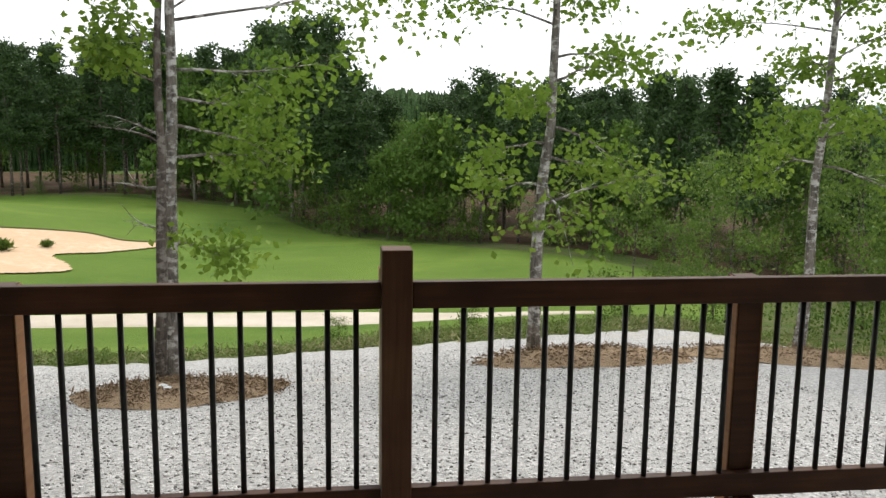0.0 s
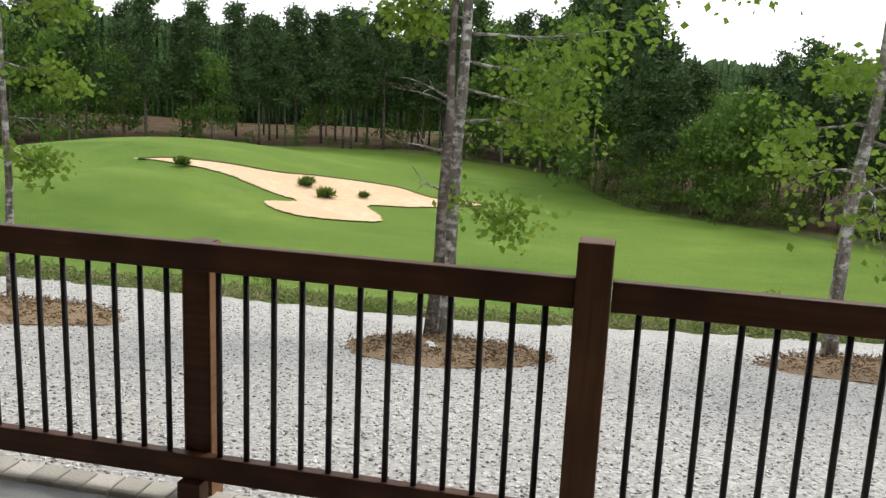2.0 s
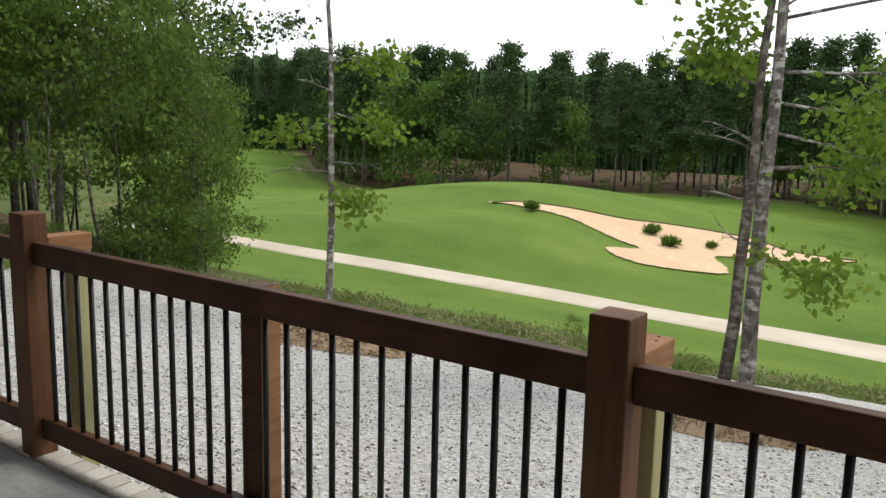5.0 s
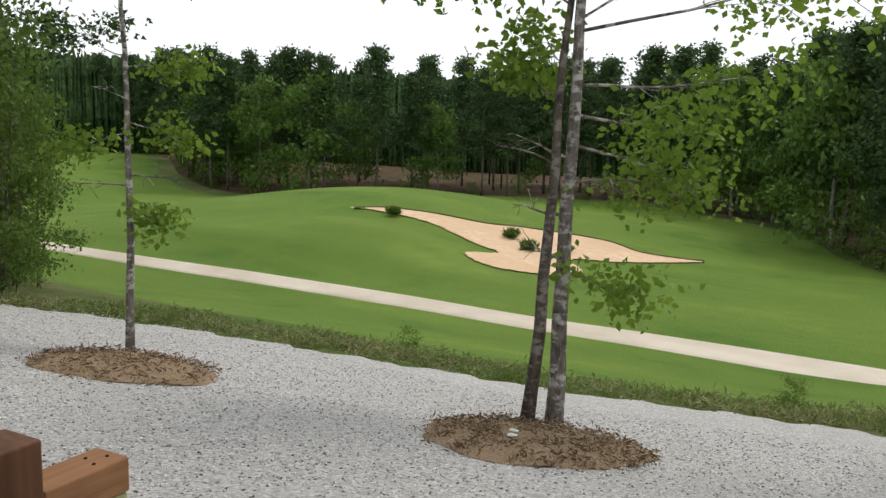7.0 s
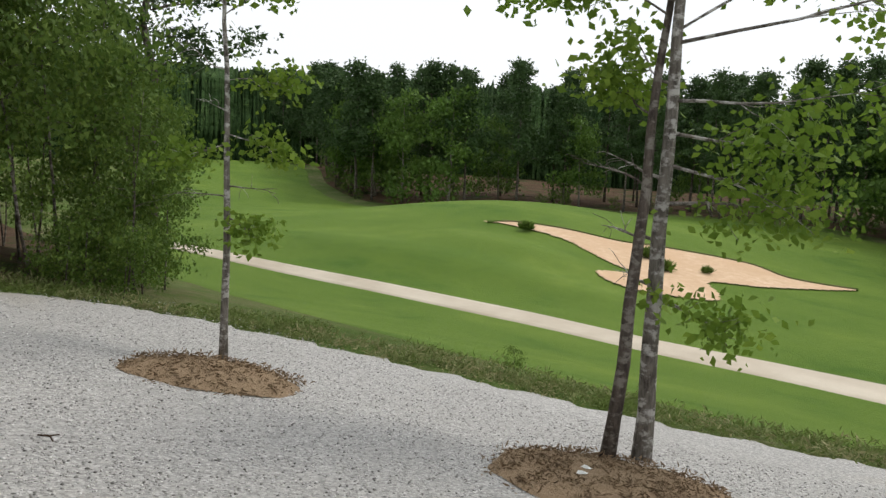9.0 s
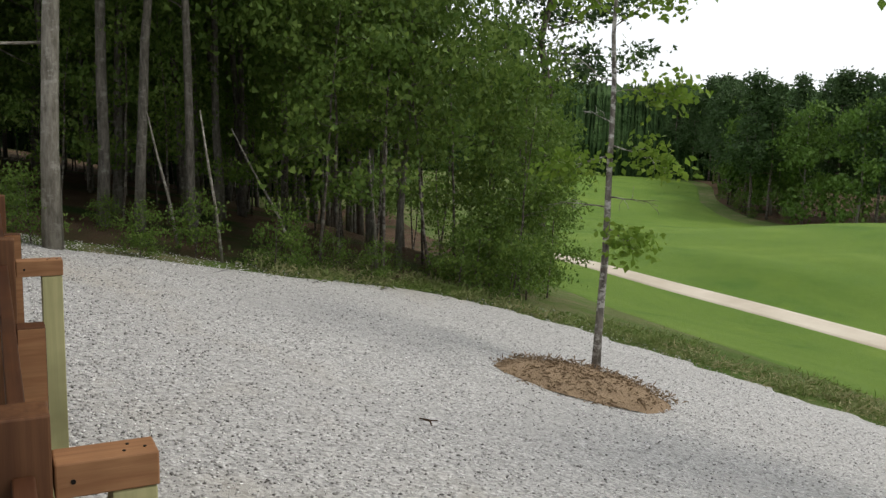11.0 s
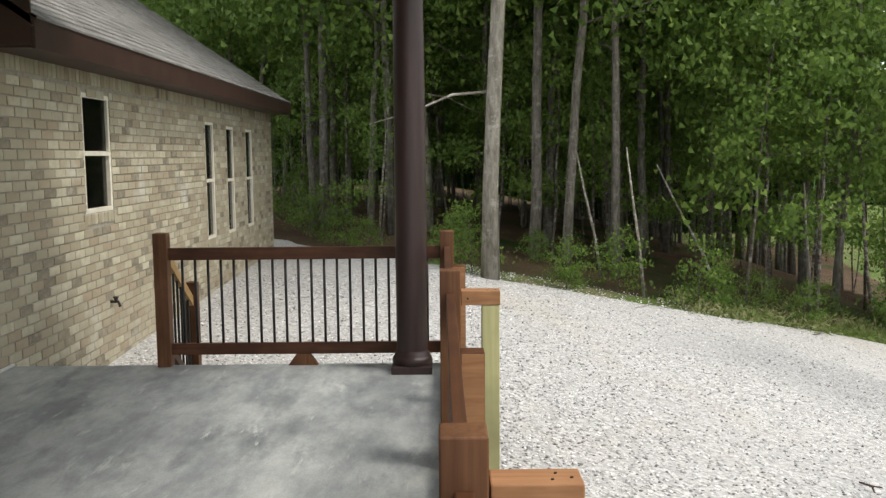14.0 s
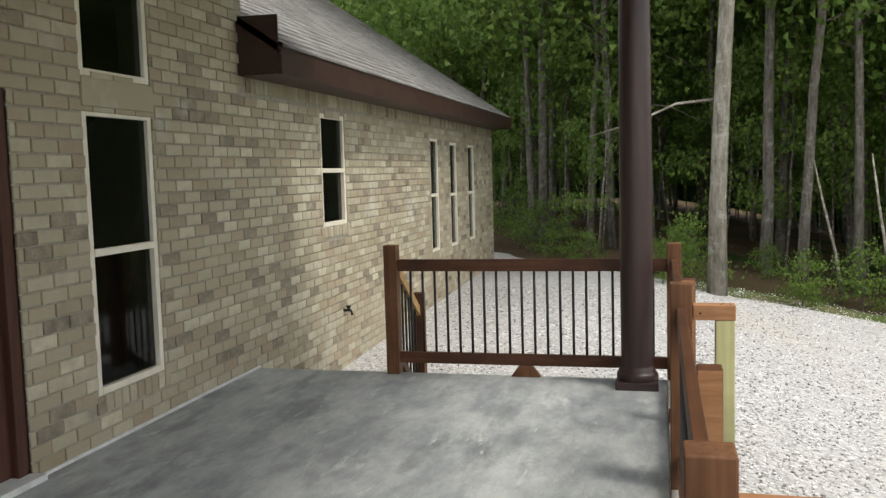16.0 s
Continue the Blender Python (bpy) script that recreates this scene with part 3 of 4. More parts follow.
# ---- house ----
WY = -3.20
HX0, HX1 = -15.10, 5.2
HOLES = [(-2.06, -1.10, 0.02, 2.04), (-3.35, -2.65, 0.29, 1.955), (-3.35, -2.65, 2.14, 3.1), (-6.91, -6.24, 1.03, 2.13), (-10.85, -10.38, 0.39, 2.02), (-12.05, -11.58, 0.37, 1.99), (-13.40, -12.90, 0.36, 1.98), (1.0, 2.6, 0.3, 2.1)]


def solid(x, z):
    return not any(a < x < b and c < z < d for a, b, c, d in HOLES)


def wall_grid(name, y0, y1, mat, label):
    """The backing wall with its openings cut through."""
    xs = sorted({HX0, HX1, X0} | {v for h in HOLES for v in h[:2]})
    zs = sorted({-0.9, 2.42, 3.45} | {v for h in HOLES for v in h[2:]})
    chunks = []
    for a, b in zip(xs, xs[1:]):
        for c, d in zip(zs, zs[1:]):
            if not solid((a + b) / 2, (c + d) / 2) or (c >= 2.41 and b <= X0 + 0.01):
                continue
            v = [(x, y, z) for x in (a, b) for y in (y0, y1) for z in (c, d)]
            chunks.append((v, [(0, 1, 3, 2), (4, 6, 7, 5), (0, 4, 5, 1), (2, 3, 7, 6), (0, 2, 6, 4), (1, 5, 7, 3)]))
    o = obj(name, *join(chunks), mat)
    return tagged(o, label, "wall", "", "structure")


wall = wall_grid("wall_house", WY - 0.22, WY - 0.012, MORTAR, "tan brick house wall with pale mortar joints")
tagged(box("wall_end", HX0, HX0 + 0.2, -12.5, WY - 0.22, -0.9, 2.42, MORTAR), "tan brick end wall of the house", "wall", "", "structure")
tagged(box("wall_back", HX0, HX1, -12.7, -12.5, -0.9, 3.54, MORTAR), "plain back wall of the house", "wall", "", "structure")
tagged(box("wall_side", HX1 - 0.2, HX1, -12.5, WY - 0.22, -0.9, 3.54, MORTAR), "plain side wall of the house", "wall", "", "structure")
tagged(box("floor_inside", HX0 + 0.2, HX1 - 0.2, -12.5, WY - 0.22, -0.1, -0.02, DOOR), "dark floor inside the house", "floor", "", "structure")

joint = box("baseboard", X0, -2.10, WY + 0.001, WY + 0.022, 0.001, 0.022, SILL, None, 0.006)
tagged(joint, "pale mortar fillet where the wall meets the slab", "trim", "", "structure")

# bricks: 203 x 70 mm, 10 mm joints
BL, BH, J = 0.203, 0.0700, 0.010
WL, WH = BL + J, BH + J


def brick_mesh(l, h):
    bm = box_bm(-l / 2, l / 2, -0.030, 0.0, -h / 2, h / 2)
    front = [e for e in bm.edges if all(v.co.y > -0.001 for v in e.verts)]
    bmesh.ops.bevel(bm, geom=front, offset=0.004, segments=1, affect='EDGES')
    me = bpy.data.meshes.new("brick")
    bm.to_mesh(me)
    bm.free()
    me.materials.append(BRICK)
    return me


pieces = []
row = 0
z = -0.55
while z < 3.4:
    zc = z + WH / 2
    x = HX0 + (0 if row % 2 else -WL / 2)
    while x < HX1:
        a, b = max(x + J / 2, HX0), min(x + WL - J / 2, HX1)
        x += WL
        for h in HOLES:                      # cut at openings
            if h[2] - 0.03 < zc < h[3] + 0.01:
                if a < h[0] < b:
                    b = h[0]
                if a < h[1] < b:
                    a = h[1]
        xc = (a + b) / 2
        if b - a < 0.03 or not solid(xc, zc):
            continue
        if xc < X0 + 0.07 and zc > 2.19:
            continue
        pieces.append((xc, zc, b - a, BH))
    z += WH
    row += 1
# standing course under the eaves
x = HX0 + 0.03
while x < X0 + 0.02:
    if solid(x, 2.30):
        pieces.append((x, 2.305, BH, 0.2))
    x += WH
# row of bricks on edge under each window
for h in HOLES[1:7]:
    if h[2] > 2.1:
        continue
    x = h[0] - 0.03
    while x < h[1] + 0.04:
        pieces.append((x, h[2] - 0.055, BH, 0.10))
        x += WH
sill_zone = [(h[0] - 0.06, h[1] + 0.06, h[2] - 0.11, h[2]) for h in HOLES[1:7] if h[2] < 2.1]
pieces = [p for p in pieces if p[3] == 0.10 or not any(a < p[0] < b and c < p[1] < d for a, b, c, d in sill_zone)]
near = [p for p in pieces if -5.55 < p[0] < -3.40 and 0.35 < p[1] < 1.75 and p[3] == BH and p[2] > 0.17][:300]
nearset = set(near)
shared = brick_mesh(BL, BH)
rest = []
for p in pieces:
    if p in nearset:
        continue
    xc, zc, l, h = p
    l2, h2, y = l / 2, h / 2, WY + random.uniform(-0.003, 0.002)
    e = 0.004
    v = [(xc - l2, y - 0.03, zc - h2), (xc + l2, y - 0.03, zc - h2), (xc + l2, y - 0.03, zc + h2), (xc - l2, y - 0.03, zc + h2),
         (xc - l2, y - e, zc - h2), (xc + l2, y - e, zc - h2), (xc + l2, y - e, zc + h2), (xc - l2, y - e, zc + h2),
         (xc - l2 + e, y, zc - h2 + e), (xc + l2 - e, y, zc - h2 + e), (xc + l2 - e, y, zc + h2 - e), (xc - l2 + e, y, zc + h2 - e)]
    rest.append((v, [(0, 1, 5, 4), (1, 2, 6, 5), (2, 3, 7, 6), (3, 0, 4, 7), (4, 5, 9, 8), (5, 6, 10, 9), (6, 7, 11, 10), (7, 4, 8, 11), (8, 9, 10, 11)]))
o = obj("brickwork", *join(rest), BRICKS, wall)
o["kind"] = "stuff"


# windows
def window(h, name, double, label):
    a, b, c, d = h
    e = tagged(empty(name, (a + b) / 2, WY - 0.03, c), label, "window", "", "structure")
    w, t = (b - a) / 2, d - c
    fw = 0.042
    box("window_frame", -w, -w + fw, -0.05, 0.02, 0, t, VINYL, e, 0.004)
    box("window_frame", w - fw, w, -0.05, 0.02, 0, t, VINYL, e, 0.004)
    box("window_frame", -w + fw, w - fw, -0.05, 0.02, 0, fw, VINYL, e, 0.004)
    box("window_frame", -w + fw, w - fw, -0.05, 0.02, t - fw, t, VINYL, e, 0.004)
    if double:
        m = t * 0.5
        box("meeting_rail", -w + fw, w - fw, -0.05, 0.024, m - 0.022, m + 0.022, VINYL, e, 0.004)
        box("pane", -w + fw, w - fw, -0.022, -0.016, fw, m - 0.022, GLASS, e)
        box("pane", -w + fw, w - fw, -0.012, -0.006, m + 0.022, t - fw, GLASS, e)
    else:
        box("pane", -w + fw, w - fw, -0.012, -0.006, fw, t - fw, GLASS, e)


window(HOLES[1], "window_1", True, "tall cream framed window with dark glass beside the porch")
window(HOLES[2], "window_2", False, "fixed upper cream framed window with dark glass")
window(HOLES[3], "window_3", True, "small cream framed sash window in the brick wall")
for i in (4, 5, 6):
    window(HOLES[i], "window_%d" % i, True, "narrow cream framed sash window, one of three in a row")
window(HOLES[7], "window_7", True, "cream framed window behind the porch")
box("window_trim", -3.36, -2.64, WY - 0.03, WY + 0.012, 1.965, 2.13, BRICKS, None, 0.004)
tagged(bpy.data.objects["window_trim"], "tan brick band between two windows", "trim", "", "structure")
door = tagged(empty("door_1", -1.58, WY - 0.05, 0.02), "dark brown closed porch door in a brown frame", "door", "", "structure")
box("door_frame", -0.48, -0.40, -0.06, 0.03, 0, 2.0, DOOR, door, 0.004)
box("door_frame", 0.40, 0.48, -0.06, 0.03, 0, 2.0, DOOR, door, 0.004)
box("door_frame", -0.40, 0.40, -0.06, 0.03, 1.92, 2.0, DOOR, door, 0.004)
box("door_leaf", -0.40, 0.40, -0.05, -0.01, 0.02, 1.92, DOOR, door, 0.004)
box("threshold", -0.50, 0.50, -0.03, 0.12, -0.018, 0.018, SILL, door, 0.004, "pale metal threshold")
out = tagged(empty("outdoor_tap", -6.70, WY, 0.15), "small dark garden tap on the brick wall", "tap")
obj("tap", *join([tube([(0, -0.01, 0), (0, 0.07, 0), (0, 0.09, -0.05)], [0.016, 0.014, 0.014], 8), tube([(0, 0.05, 0.0), (0, 0.05, 0.05)], [0.008, 0.03], 8)]), BLACK, out)

# roof of the wing: shingle courses, fascia and soffit
RX0, RX1, RY, RZ, PITCH = -15.30, -4.60, -2.84, 2.53, 0.68
roof = tagged(empty("roof", (RX0 + RX1) / 2, RY, RZ), "weathered grey brown shingle roof with dark brown eaves", "roof", "", "structure")
mx, L, D = (RX0 + RX1) / 2, RX1 - RX0, 5.0
obj("roof_deck", [(-L / 2, 0, 0), (L / 2, 0, 0), (L / 2, -D, D * PITCH), (-L / 2, -D, D * PITCH), (L / 2, -2 * D, 0), (-L / 2, -2 * D, 0), (-L / 2, 0, -0.06), (L / 2, 0, -0.06), (L / 2, -D, D * PITCH - 0.06), (-L / 2, -D, D * PITCH - 0.06)],
    [(0, 1, 2, 3), (3, 2, 4, 5), (6, 9, 8, 7), (0, 6, 7, 1), (1, 7, 8, 2), (0, 3, 9, 6)], FASCIA, roof)
tabs = []
rows_n = int(D * math.hypot(1, PITCH) / 0.14)
for i in range(rows_n):
    y0 = -i * 0.14 / math.hypot(1, PITCH)
    x = -L / 2 - (0.15 if i % 2 else 0)
    while x < L / 2:
        w = random.uniform(0.22, 0.32)
        a, b = max(x, -L / 2), min(x + w - 0.006, L / 2)
        x += w
        if b - a < 0.02:
            continue
        y1 = y0 - 0.16
        t = random.uniform(0.010, 0.018)
        tabs.append(([(a, y0 + 0.012, -y0 * PITCH + 0.002 - 0.008), (b, y0 + 0.012, -y0 * PITCH - 0.006), (b, y0 + 0.012, -y0 * PITCH + t), (a, y0 + 0.012, -y0 * PITCH + t), (b, y1, -y1 * PITCH + 0.003), (a, y1, -y1 * PITCH + 0.003)], [(0, 1, 2, 3), (3, 2, 4, 5)]))
o = obj("shingles", *join(tabs), SHINGLE, roof)
o["kind"] = "stuff"
box("fascia", -L / 2, L / 2, -0.03, 0.0, -0.215, -0.055, FASCIA, roof, 0.004)
box("soffit", -L / 2, L / 2, -0.46, -0.03, -0.21, -0.19, FASCIA, roof)
box("soffit_end", L / 2 - 0.02, L / 2, -0.45, -0.03, -0.188, 0.24, FASCIA, roof)
obj("vent_pipe", *join([tube([(3.4, -1.5, 1.5 * PITCH - 0.05), (3.4, -1.5, 1.5 * PITCH + 0.28)], [0.04, 0.04], 10), tube([(3.4, -1.5, 1.5 * PITCH - 0.03), (3.4, -1.5, 1.5 * PITCH + 0.10)], [0.13, 0.045], 10)]), SHINGLE, roof)
gable = obj("gable_wall", [(HX0, WY - 0.22, 2.42), (HX0, -12.4, 2.42), (HX0, -7.84, 5.7), (HX0 + 0.2, WY - 0.22, 2.42), (HX0 + 0.2, -12.4, 2.42), (HX0 + 0.2, -7.84, 5.7)], [(0, 1, 2), (3, 5, 4), (0, 3, 4, 1), (1, 4, 5, 2), (2, 5, 3, 0)], MORTAR)
tagged(gable, "tan brick gable of the house wing", "wall", "", "structure")

# ---- trees ----
def rot(v, az):
    c, s = math.cos(az), math.sin(az)
    return Vector((v[0] * c - v[1] * s, v[0] * s + v[1] * c, v[2]))


def limb(rng, p, az, length, rise, r, sag=0.0, n=6):
    """A wandering limb from p; its points and radii."""
    pts, rad = [Vector(p)], [r]
    d = Vector((math.cos(az), math.sin(az), rise)).normalized()
    for i in range(n):
        d = (d + Vector(rng.normal(0, 0.16, 3)) + Vector((0, 0, -sag * i / n))).normalized()
        pts.append(pts[-1] + d * (length / n))
        rad.append(max(r * (1 - (i + 1) / (n + 0.3)), 0.0035))
    return pts, rad


def broadleaf(seed, h, r, limbs, leaf_n, leaf, lean=(0, 0), spread=0.30, start=0.25, top=1.0, sides=9, twigs=2, droop=0.35, slim=0.33, three=False):
    """Trunk and crown of a deciduous tree. limbs: (height share, azimuth or None, length, rise, leafy)."""
    rng = np.random.default_rng(seed)
    n = 12
    tp, tr = [], []
    w = rng.normal(0, 0.012 * h, (n + 1, 2)).cumsum(0) * 0.25
    for i in range(n + 1):
        f = i / n
        tp.append(Vector((lean[0] * f + w[i, 0] - w[0, 0], lean[1] * f + w[i, 1] - w[0, 1], h * f - 0.1)))
        tr.append(r * (1.0 - 0.80 * f) * (1.18 if i == 0 else 1))
    chunks = [tube(tp, tr, sides)]
    tips = []
    for f, az, ln, rise, leafy_ in limbs:
        i = f * n
        k = min(int(i), n - 1)
        p = tp[k].lerp(tp[k + 1], i - k)
        az = rng.uniform(0, 6.283) if az is None else az
        rr = max(tr[k] * 0.32, 0.010)
        pts, rad = limb(rng, p, az, ln, rise, rr, 0.10)
        chunks.append(tube(pts, rad, 6 if not three else 4))
        for _ in range(twigs):
            for q in ((2, 3, 4, 5) if not three else (3, 5)):
                a2 = az + rng.normal(0, 0.9)
                pp, rd = limb(rng, pts[q], a2, ln * rng.uniform(0.22, 0.42), rise * 0.5 + rng.normal(0, 0.3), rad[q] * 0.55, 0.2, 4)
                chunks.append(tube(pp, rd, 4 if not three else 3))
                if leafy_:
                    tips += [pp[-1], pp[-1], pp[-2], pp[2]]
        if leafy_:
            tips += [pts[-1], pts[-2]]
    if not tips:
        tips = [tp[-1]]
    v, f = leaves(rng, [tuple(t) for t in tips], (spread, spread, spread * 0.6), leaf_n, leaf, droop, slim, three)
    return join(chunks), (v, f)


def tree_thing(name, built, bmat, lmat, label, group="", x=0, y=0, z=None, turn=0, category="tree", smooth=True):
    (tv, tf), (lv, lf) = built
    e = tagged(empty(name, x, y, height(x, y) if z is None else z, turn), label, category, group)
    obj("trunk", tv, tf, bmat, e, "", smooth)
    o = new("crown", mesh_np("crown", lv, lf, lmat))
    o.parent = e
    return e


def auto_limbs(seed, n, lo, hi, ln, rise=0.4, bare=0.0):
    rng = np.random.default_rng(seed)
    out = []
    for i in range(n):
        f = lo + (hi - lo) * (i + rng.uniform(0, 1)) / n
        out.append((f, i * 2.4 + rng.uniform(-0.5, 0.5), ln * (1.15 - 0.65 * (f - lo) / (hi - lo)) * rng.uniform(0.7, 1.2), rise + rng.normal(0, 0.15), rng.uniform() > bare))
    return out


# the pair of oaks in the mulch bed
E0, EL = 0.0, math.pi
T1 = [(0.50, 0.1, 2.2, 0.25, True), (0.46, 0.6, 1.5, 0.1, True), (0.42, -0.5, 1.6, 0.0, True), (0.37, 0.3, 1.4, -0.1, True), (0.24, 0.2, 1.0, 0.1, True), (0.26, 3.3, 0.7, 0.2, False), (0.32, 3.0, 0.9, 0.3, False), (0.40, 3.3, 0.8, 0.4, False),
      (0.52, 2.9, 1.1, 0.3, True), (0.57, 0.05, 3.8, 0.55, True), (0.585, 0.5, 2.6, 0.5, True), (0.62, 3.3, 1.8, 0.4, True), (0.66, 1.5, 1.8, 0.4, True), (0.7, 4.4, 2.2, 0.4, True), (0.75, 0.4, 2.6, 0.4, True), (0.8, 2.6, 2.2, 0.4, True), (0.86, 5.4, 1.8, 0.5, True), (0.9, 1.2, 1.5, 0.6, True), (0.96, 3.6, 1.2, 0.7, True)]
tree_thing("oak_tree", broadleaf(11, 8.6, 0.112, T1, 4700, 0.115, (0.12, -0.35), 0.19), BARK, OAK, "oak with mottled grey bark and sparse leaves in mulch", "yard trees", -2.36, 9.20)
T1B = [(0.42, 3.2, 0.9, 0.5, False), (0.52, 2.6, 1.3, 0.5, True), (0.66, 4.2, 1.6, 0.4, True), (0.72, 2.2, 1.6, 0.4, True), (0.82, 0.3, 1.5, 0.5, True), (0.92, 3.4, 1.2, 0.6, True)]
tree_thing("oak_tree", broadleaf(12, 7.6, 0.085, T1B, 2200, 0.11, (0.10, 0.95), 0.18), DARKBARK, OAK, "slender dark oak leaning against its twin trunk in the mulch bed", "yard trees", -2.37, 8.28)
T3 = [(0.46, 0.3, 0.9, -0.05, True), (0.44, 3.6, 0.8, 0.1, True), (0.50, 2.9, 0.7, 0.3, False), (0.56, 0.6, 0.9, 0.25, True), (0.58, 3.4, 0.9, 0.2, False), (0.34, 3.2, 1.0, 0.1, False), (0.36, 0.2, 0.8, 0.05, False), (0.30, 0.4, 0.6, 0.0, True), (0.68, 0.2, 1.6, 0.25, True), (0.70, 3.3, 1.1, 0.3, True), (0.73, 1.2, 1.4, 0.3, True),
      (0.78, 0.0, 1.5, 0.5, True), (0.82, 2.8, 1.3, 0.5, True), (0.86, 5.0, 1.3, 0.5, True), (0.92, 0.8, 1.0, 0.7, True), (0.96, 3.5, 0.9, 0.8, True)]
tree_thing("oak_tree", broadleaf(13, 7.2, 0.062, T3, 2900, 0.11, (-0.25, 0.15), 0.16), BARK, OAK, "thin young oak with sparse leaves and bare lower twigs in mulch", "yard trees", -8.00, 7.55)
T2 = auto_limbs(21, 9, 0.26, 0.52, 1.7, 0.05) + auto_limbs(22, 14, 0.52, 0.98, 1.6, 0.45)
tree_thing("oak_tree", broadleaf(14, 8.4, 0.105, T2, 4600, 0.115, (0.25, 0.1), 0.2), BARK, OAK, "young oak with low leafy limbs in a long mulch bed", "yard trees", 2.78, 9.60)
T4 = auto_limbs(31, 7, 0.34, 0.55, 1.8, 0.1) + auto_limbs(32, 14, 0.55, 0.98, 1.8, 0.4)
tree_thing("oak_tree", broadleaf(15, 8.8, 0.10, T4, 6200, 0.115, (0.45, 0.0), 0.21), BARK, OAK, "leafy oak beside the gravel with a slightly leaning trunk", "yard trees", 7.60, 10.70)


# mulch beds
def mulch_bed(cx, cy, rx, ry, turn, seed, label, n=1500):
    rng = np.random.default_rng(seed)
    e = tagged(empty("mulch_bed", cx, cy, 0), label, "mulch bed", "mulch beds")
    vs, fs = [(0, 0, height(cx, cy) + 0.16)], []
    rings, seg = 7, 44
    wob = [1 + 0.05 * math.sin(3 * a + seed) + 0.035 * math.sin(7 * a + 2 * seed) for a in np.linspace(0, 2 * math.pi, seg, False)]
    for i in range(1, rings + 1):
        f = i / rings
        for s in range(seg):
            a = 2 * math.pi * s / seg
            p = rot((rx * f * wob[s] * math.cos(a), ry * f * wob[s] * math.sin(a), 0), turn)
            vs.append((p.x, p.y, height(cx + p.x, cy + p.y) + 0.035 + 0.13 * (1 - f * f) ** 0.7 + rng.normal(0, 0.008)))
    for s in range(seg):
        fs.append((0, 1 + s, 1 + (s + 1) % seg))
    for i in range(rings - 1):
        for s in range(seg):
            q = (s + 1) % seg
            fs.append((1 + i * seg + s, 1 + (i + 1) * seg + s, 1 + (i + 1) * seg + q, 1 + i * seg + q))
    obj("mound", vs, fs, MULCH, e, "", True)
    c = []
    for _ in range(400):
        f, a = math.sqrt(rng.uniform()) * 1.03, rng.uniform(0, 6.283)
        p = rot((rx * f * math.cos(a), ry * f * math.sin(a), 0), turn)
        c.append((p.x, p.y, height(cx + p.x, cy + p.y) + 0.05 + 0.13 * max(1 - f * f, 0) ** 0.7))
    v, q = leaves(rng, c, (0.06, 0.06, 0.008), n, 0.075, 0.0, 0.12)
    o = new("bark_litter", mesh_np("bark_litter", v, q, MULCH))
    o.parent = e
    o["kind"] = "stuff"
    return e


mulch_bed(-2.00, 7.62, 1.25, 1.2, 0.35, 1, "round bed of brown bark mulch under the twin oaks", 2600)
mulch_bed(-7.12, 6.70, 1.12, 1.05, 0.3, 2, "round bed of brown bark mulch under a thin oak", 2000)
mulch_bed(3.40, 9.10, 1.6, 0.95, 0.1, 3, "long bed of brown bark mulch under a young oak", 2000)
mulch_bed(6.75, 9.55, 1.8, 0.9, -0.1, 4, "low bed of brown bark mulch at the yard edge", 1500)
for i, (x, y) in enumerate(((-2.15, 7.42), (-2.05, 7.15))):
    e = tagged(empty("paper_scrap", x, y, height(x, y) + 0.16, 30 * i), "small white scrap lying on the mulch", "scrap")
    obj("scrap", [(-0.06, -0.03, 0), (0.05, -0.035, 0.012), (0.06, 0.03, 0), (-0.04, 0.04, 0.015), (0, 0, 0.03)], [(0, 1, 4), (1, 2, 4), (2, 3, 4), (3, 0, 4), (3, 2, 1, 0)], WHITE, e)
tw = tagged(empty("fallen_twig", -5.0, 3.38, height(-5.0, 3.38) + 0.05), "small reddish dead twig on the gravel", "twig")
obj("stick", *join([tube([(-0.12, 0, 0), (0.02, 0.03, 0.02), (0.13, 0.0, 0.01)], [0.008, 0.01, 0.006], 5), tube([(0, 0.02, 0.015), (0.05, 0.1, 0.02)], [0.008, 0.005], 5)]), LITTER, tw)

# loose stones on the gravel, thickest by the porch
rng = np.random.default_rng(5)
N = 40000
P = []
while len(P) < N:
    x, y = rng.uniform(-13.4, 5.5), 0.35 + 10.5 * rng.uniform() ** 1.6
    if rng.uniform() < 1.0 - 0.55 * max(0, (-x - 4) / 10):
        P.append((x, y, height(x, y) + 0.034))
for _ in range(6500):
    x, y = rng.uniform(-12, -4.9), rng.uniform(-3.1, 0.4)
    P.append((x, y, height(x, y) + 0.034))
P = np.array(P)
N = len(P)
octa = np.array([(1, 0, 0), (0, 1, 0), (-1, 0, 0), (0, -1, 0), (0, 0, 0.8), (0, 0, -0.5)], float)
tri = np.array([(0, 1, 4), (1, 2, 4), (2, 3, 4), (3, 0, 4), (1, 0, 5), (2, 1, 5), (3, 2, 5), (0, 3, 5)])
a = rng.uniform(0, 6.283, N)
s = rng.uniform(0.007, 0.018, N)
sx, sy = s * rng.uniform(0.8, 1.5, N), s * rng.uniform(0.7, 1.1, N)
v = octa[None] * np.stack([sx, sy, s * rng.uniform(0.6, 1.0, N)], 1)[:, None]
v = v + rng.normal(0, 0.0025, v.shape)
v = np.stack([v[..., 0] * np.cos(a)[:, None] - v[..., 1] * np.sin(a)[:, None], v[..., 0] * np.sin(a)[:, None] + v[..., 1] * np.cos(a)[:, None], v[..., 2]], -1) + P[:, None]
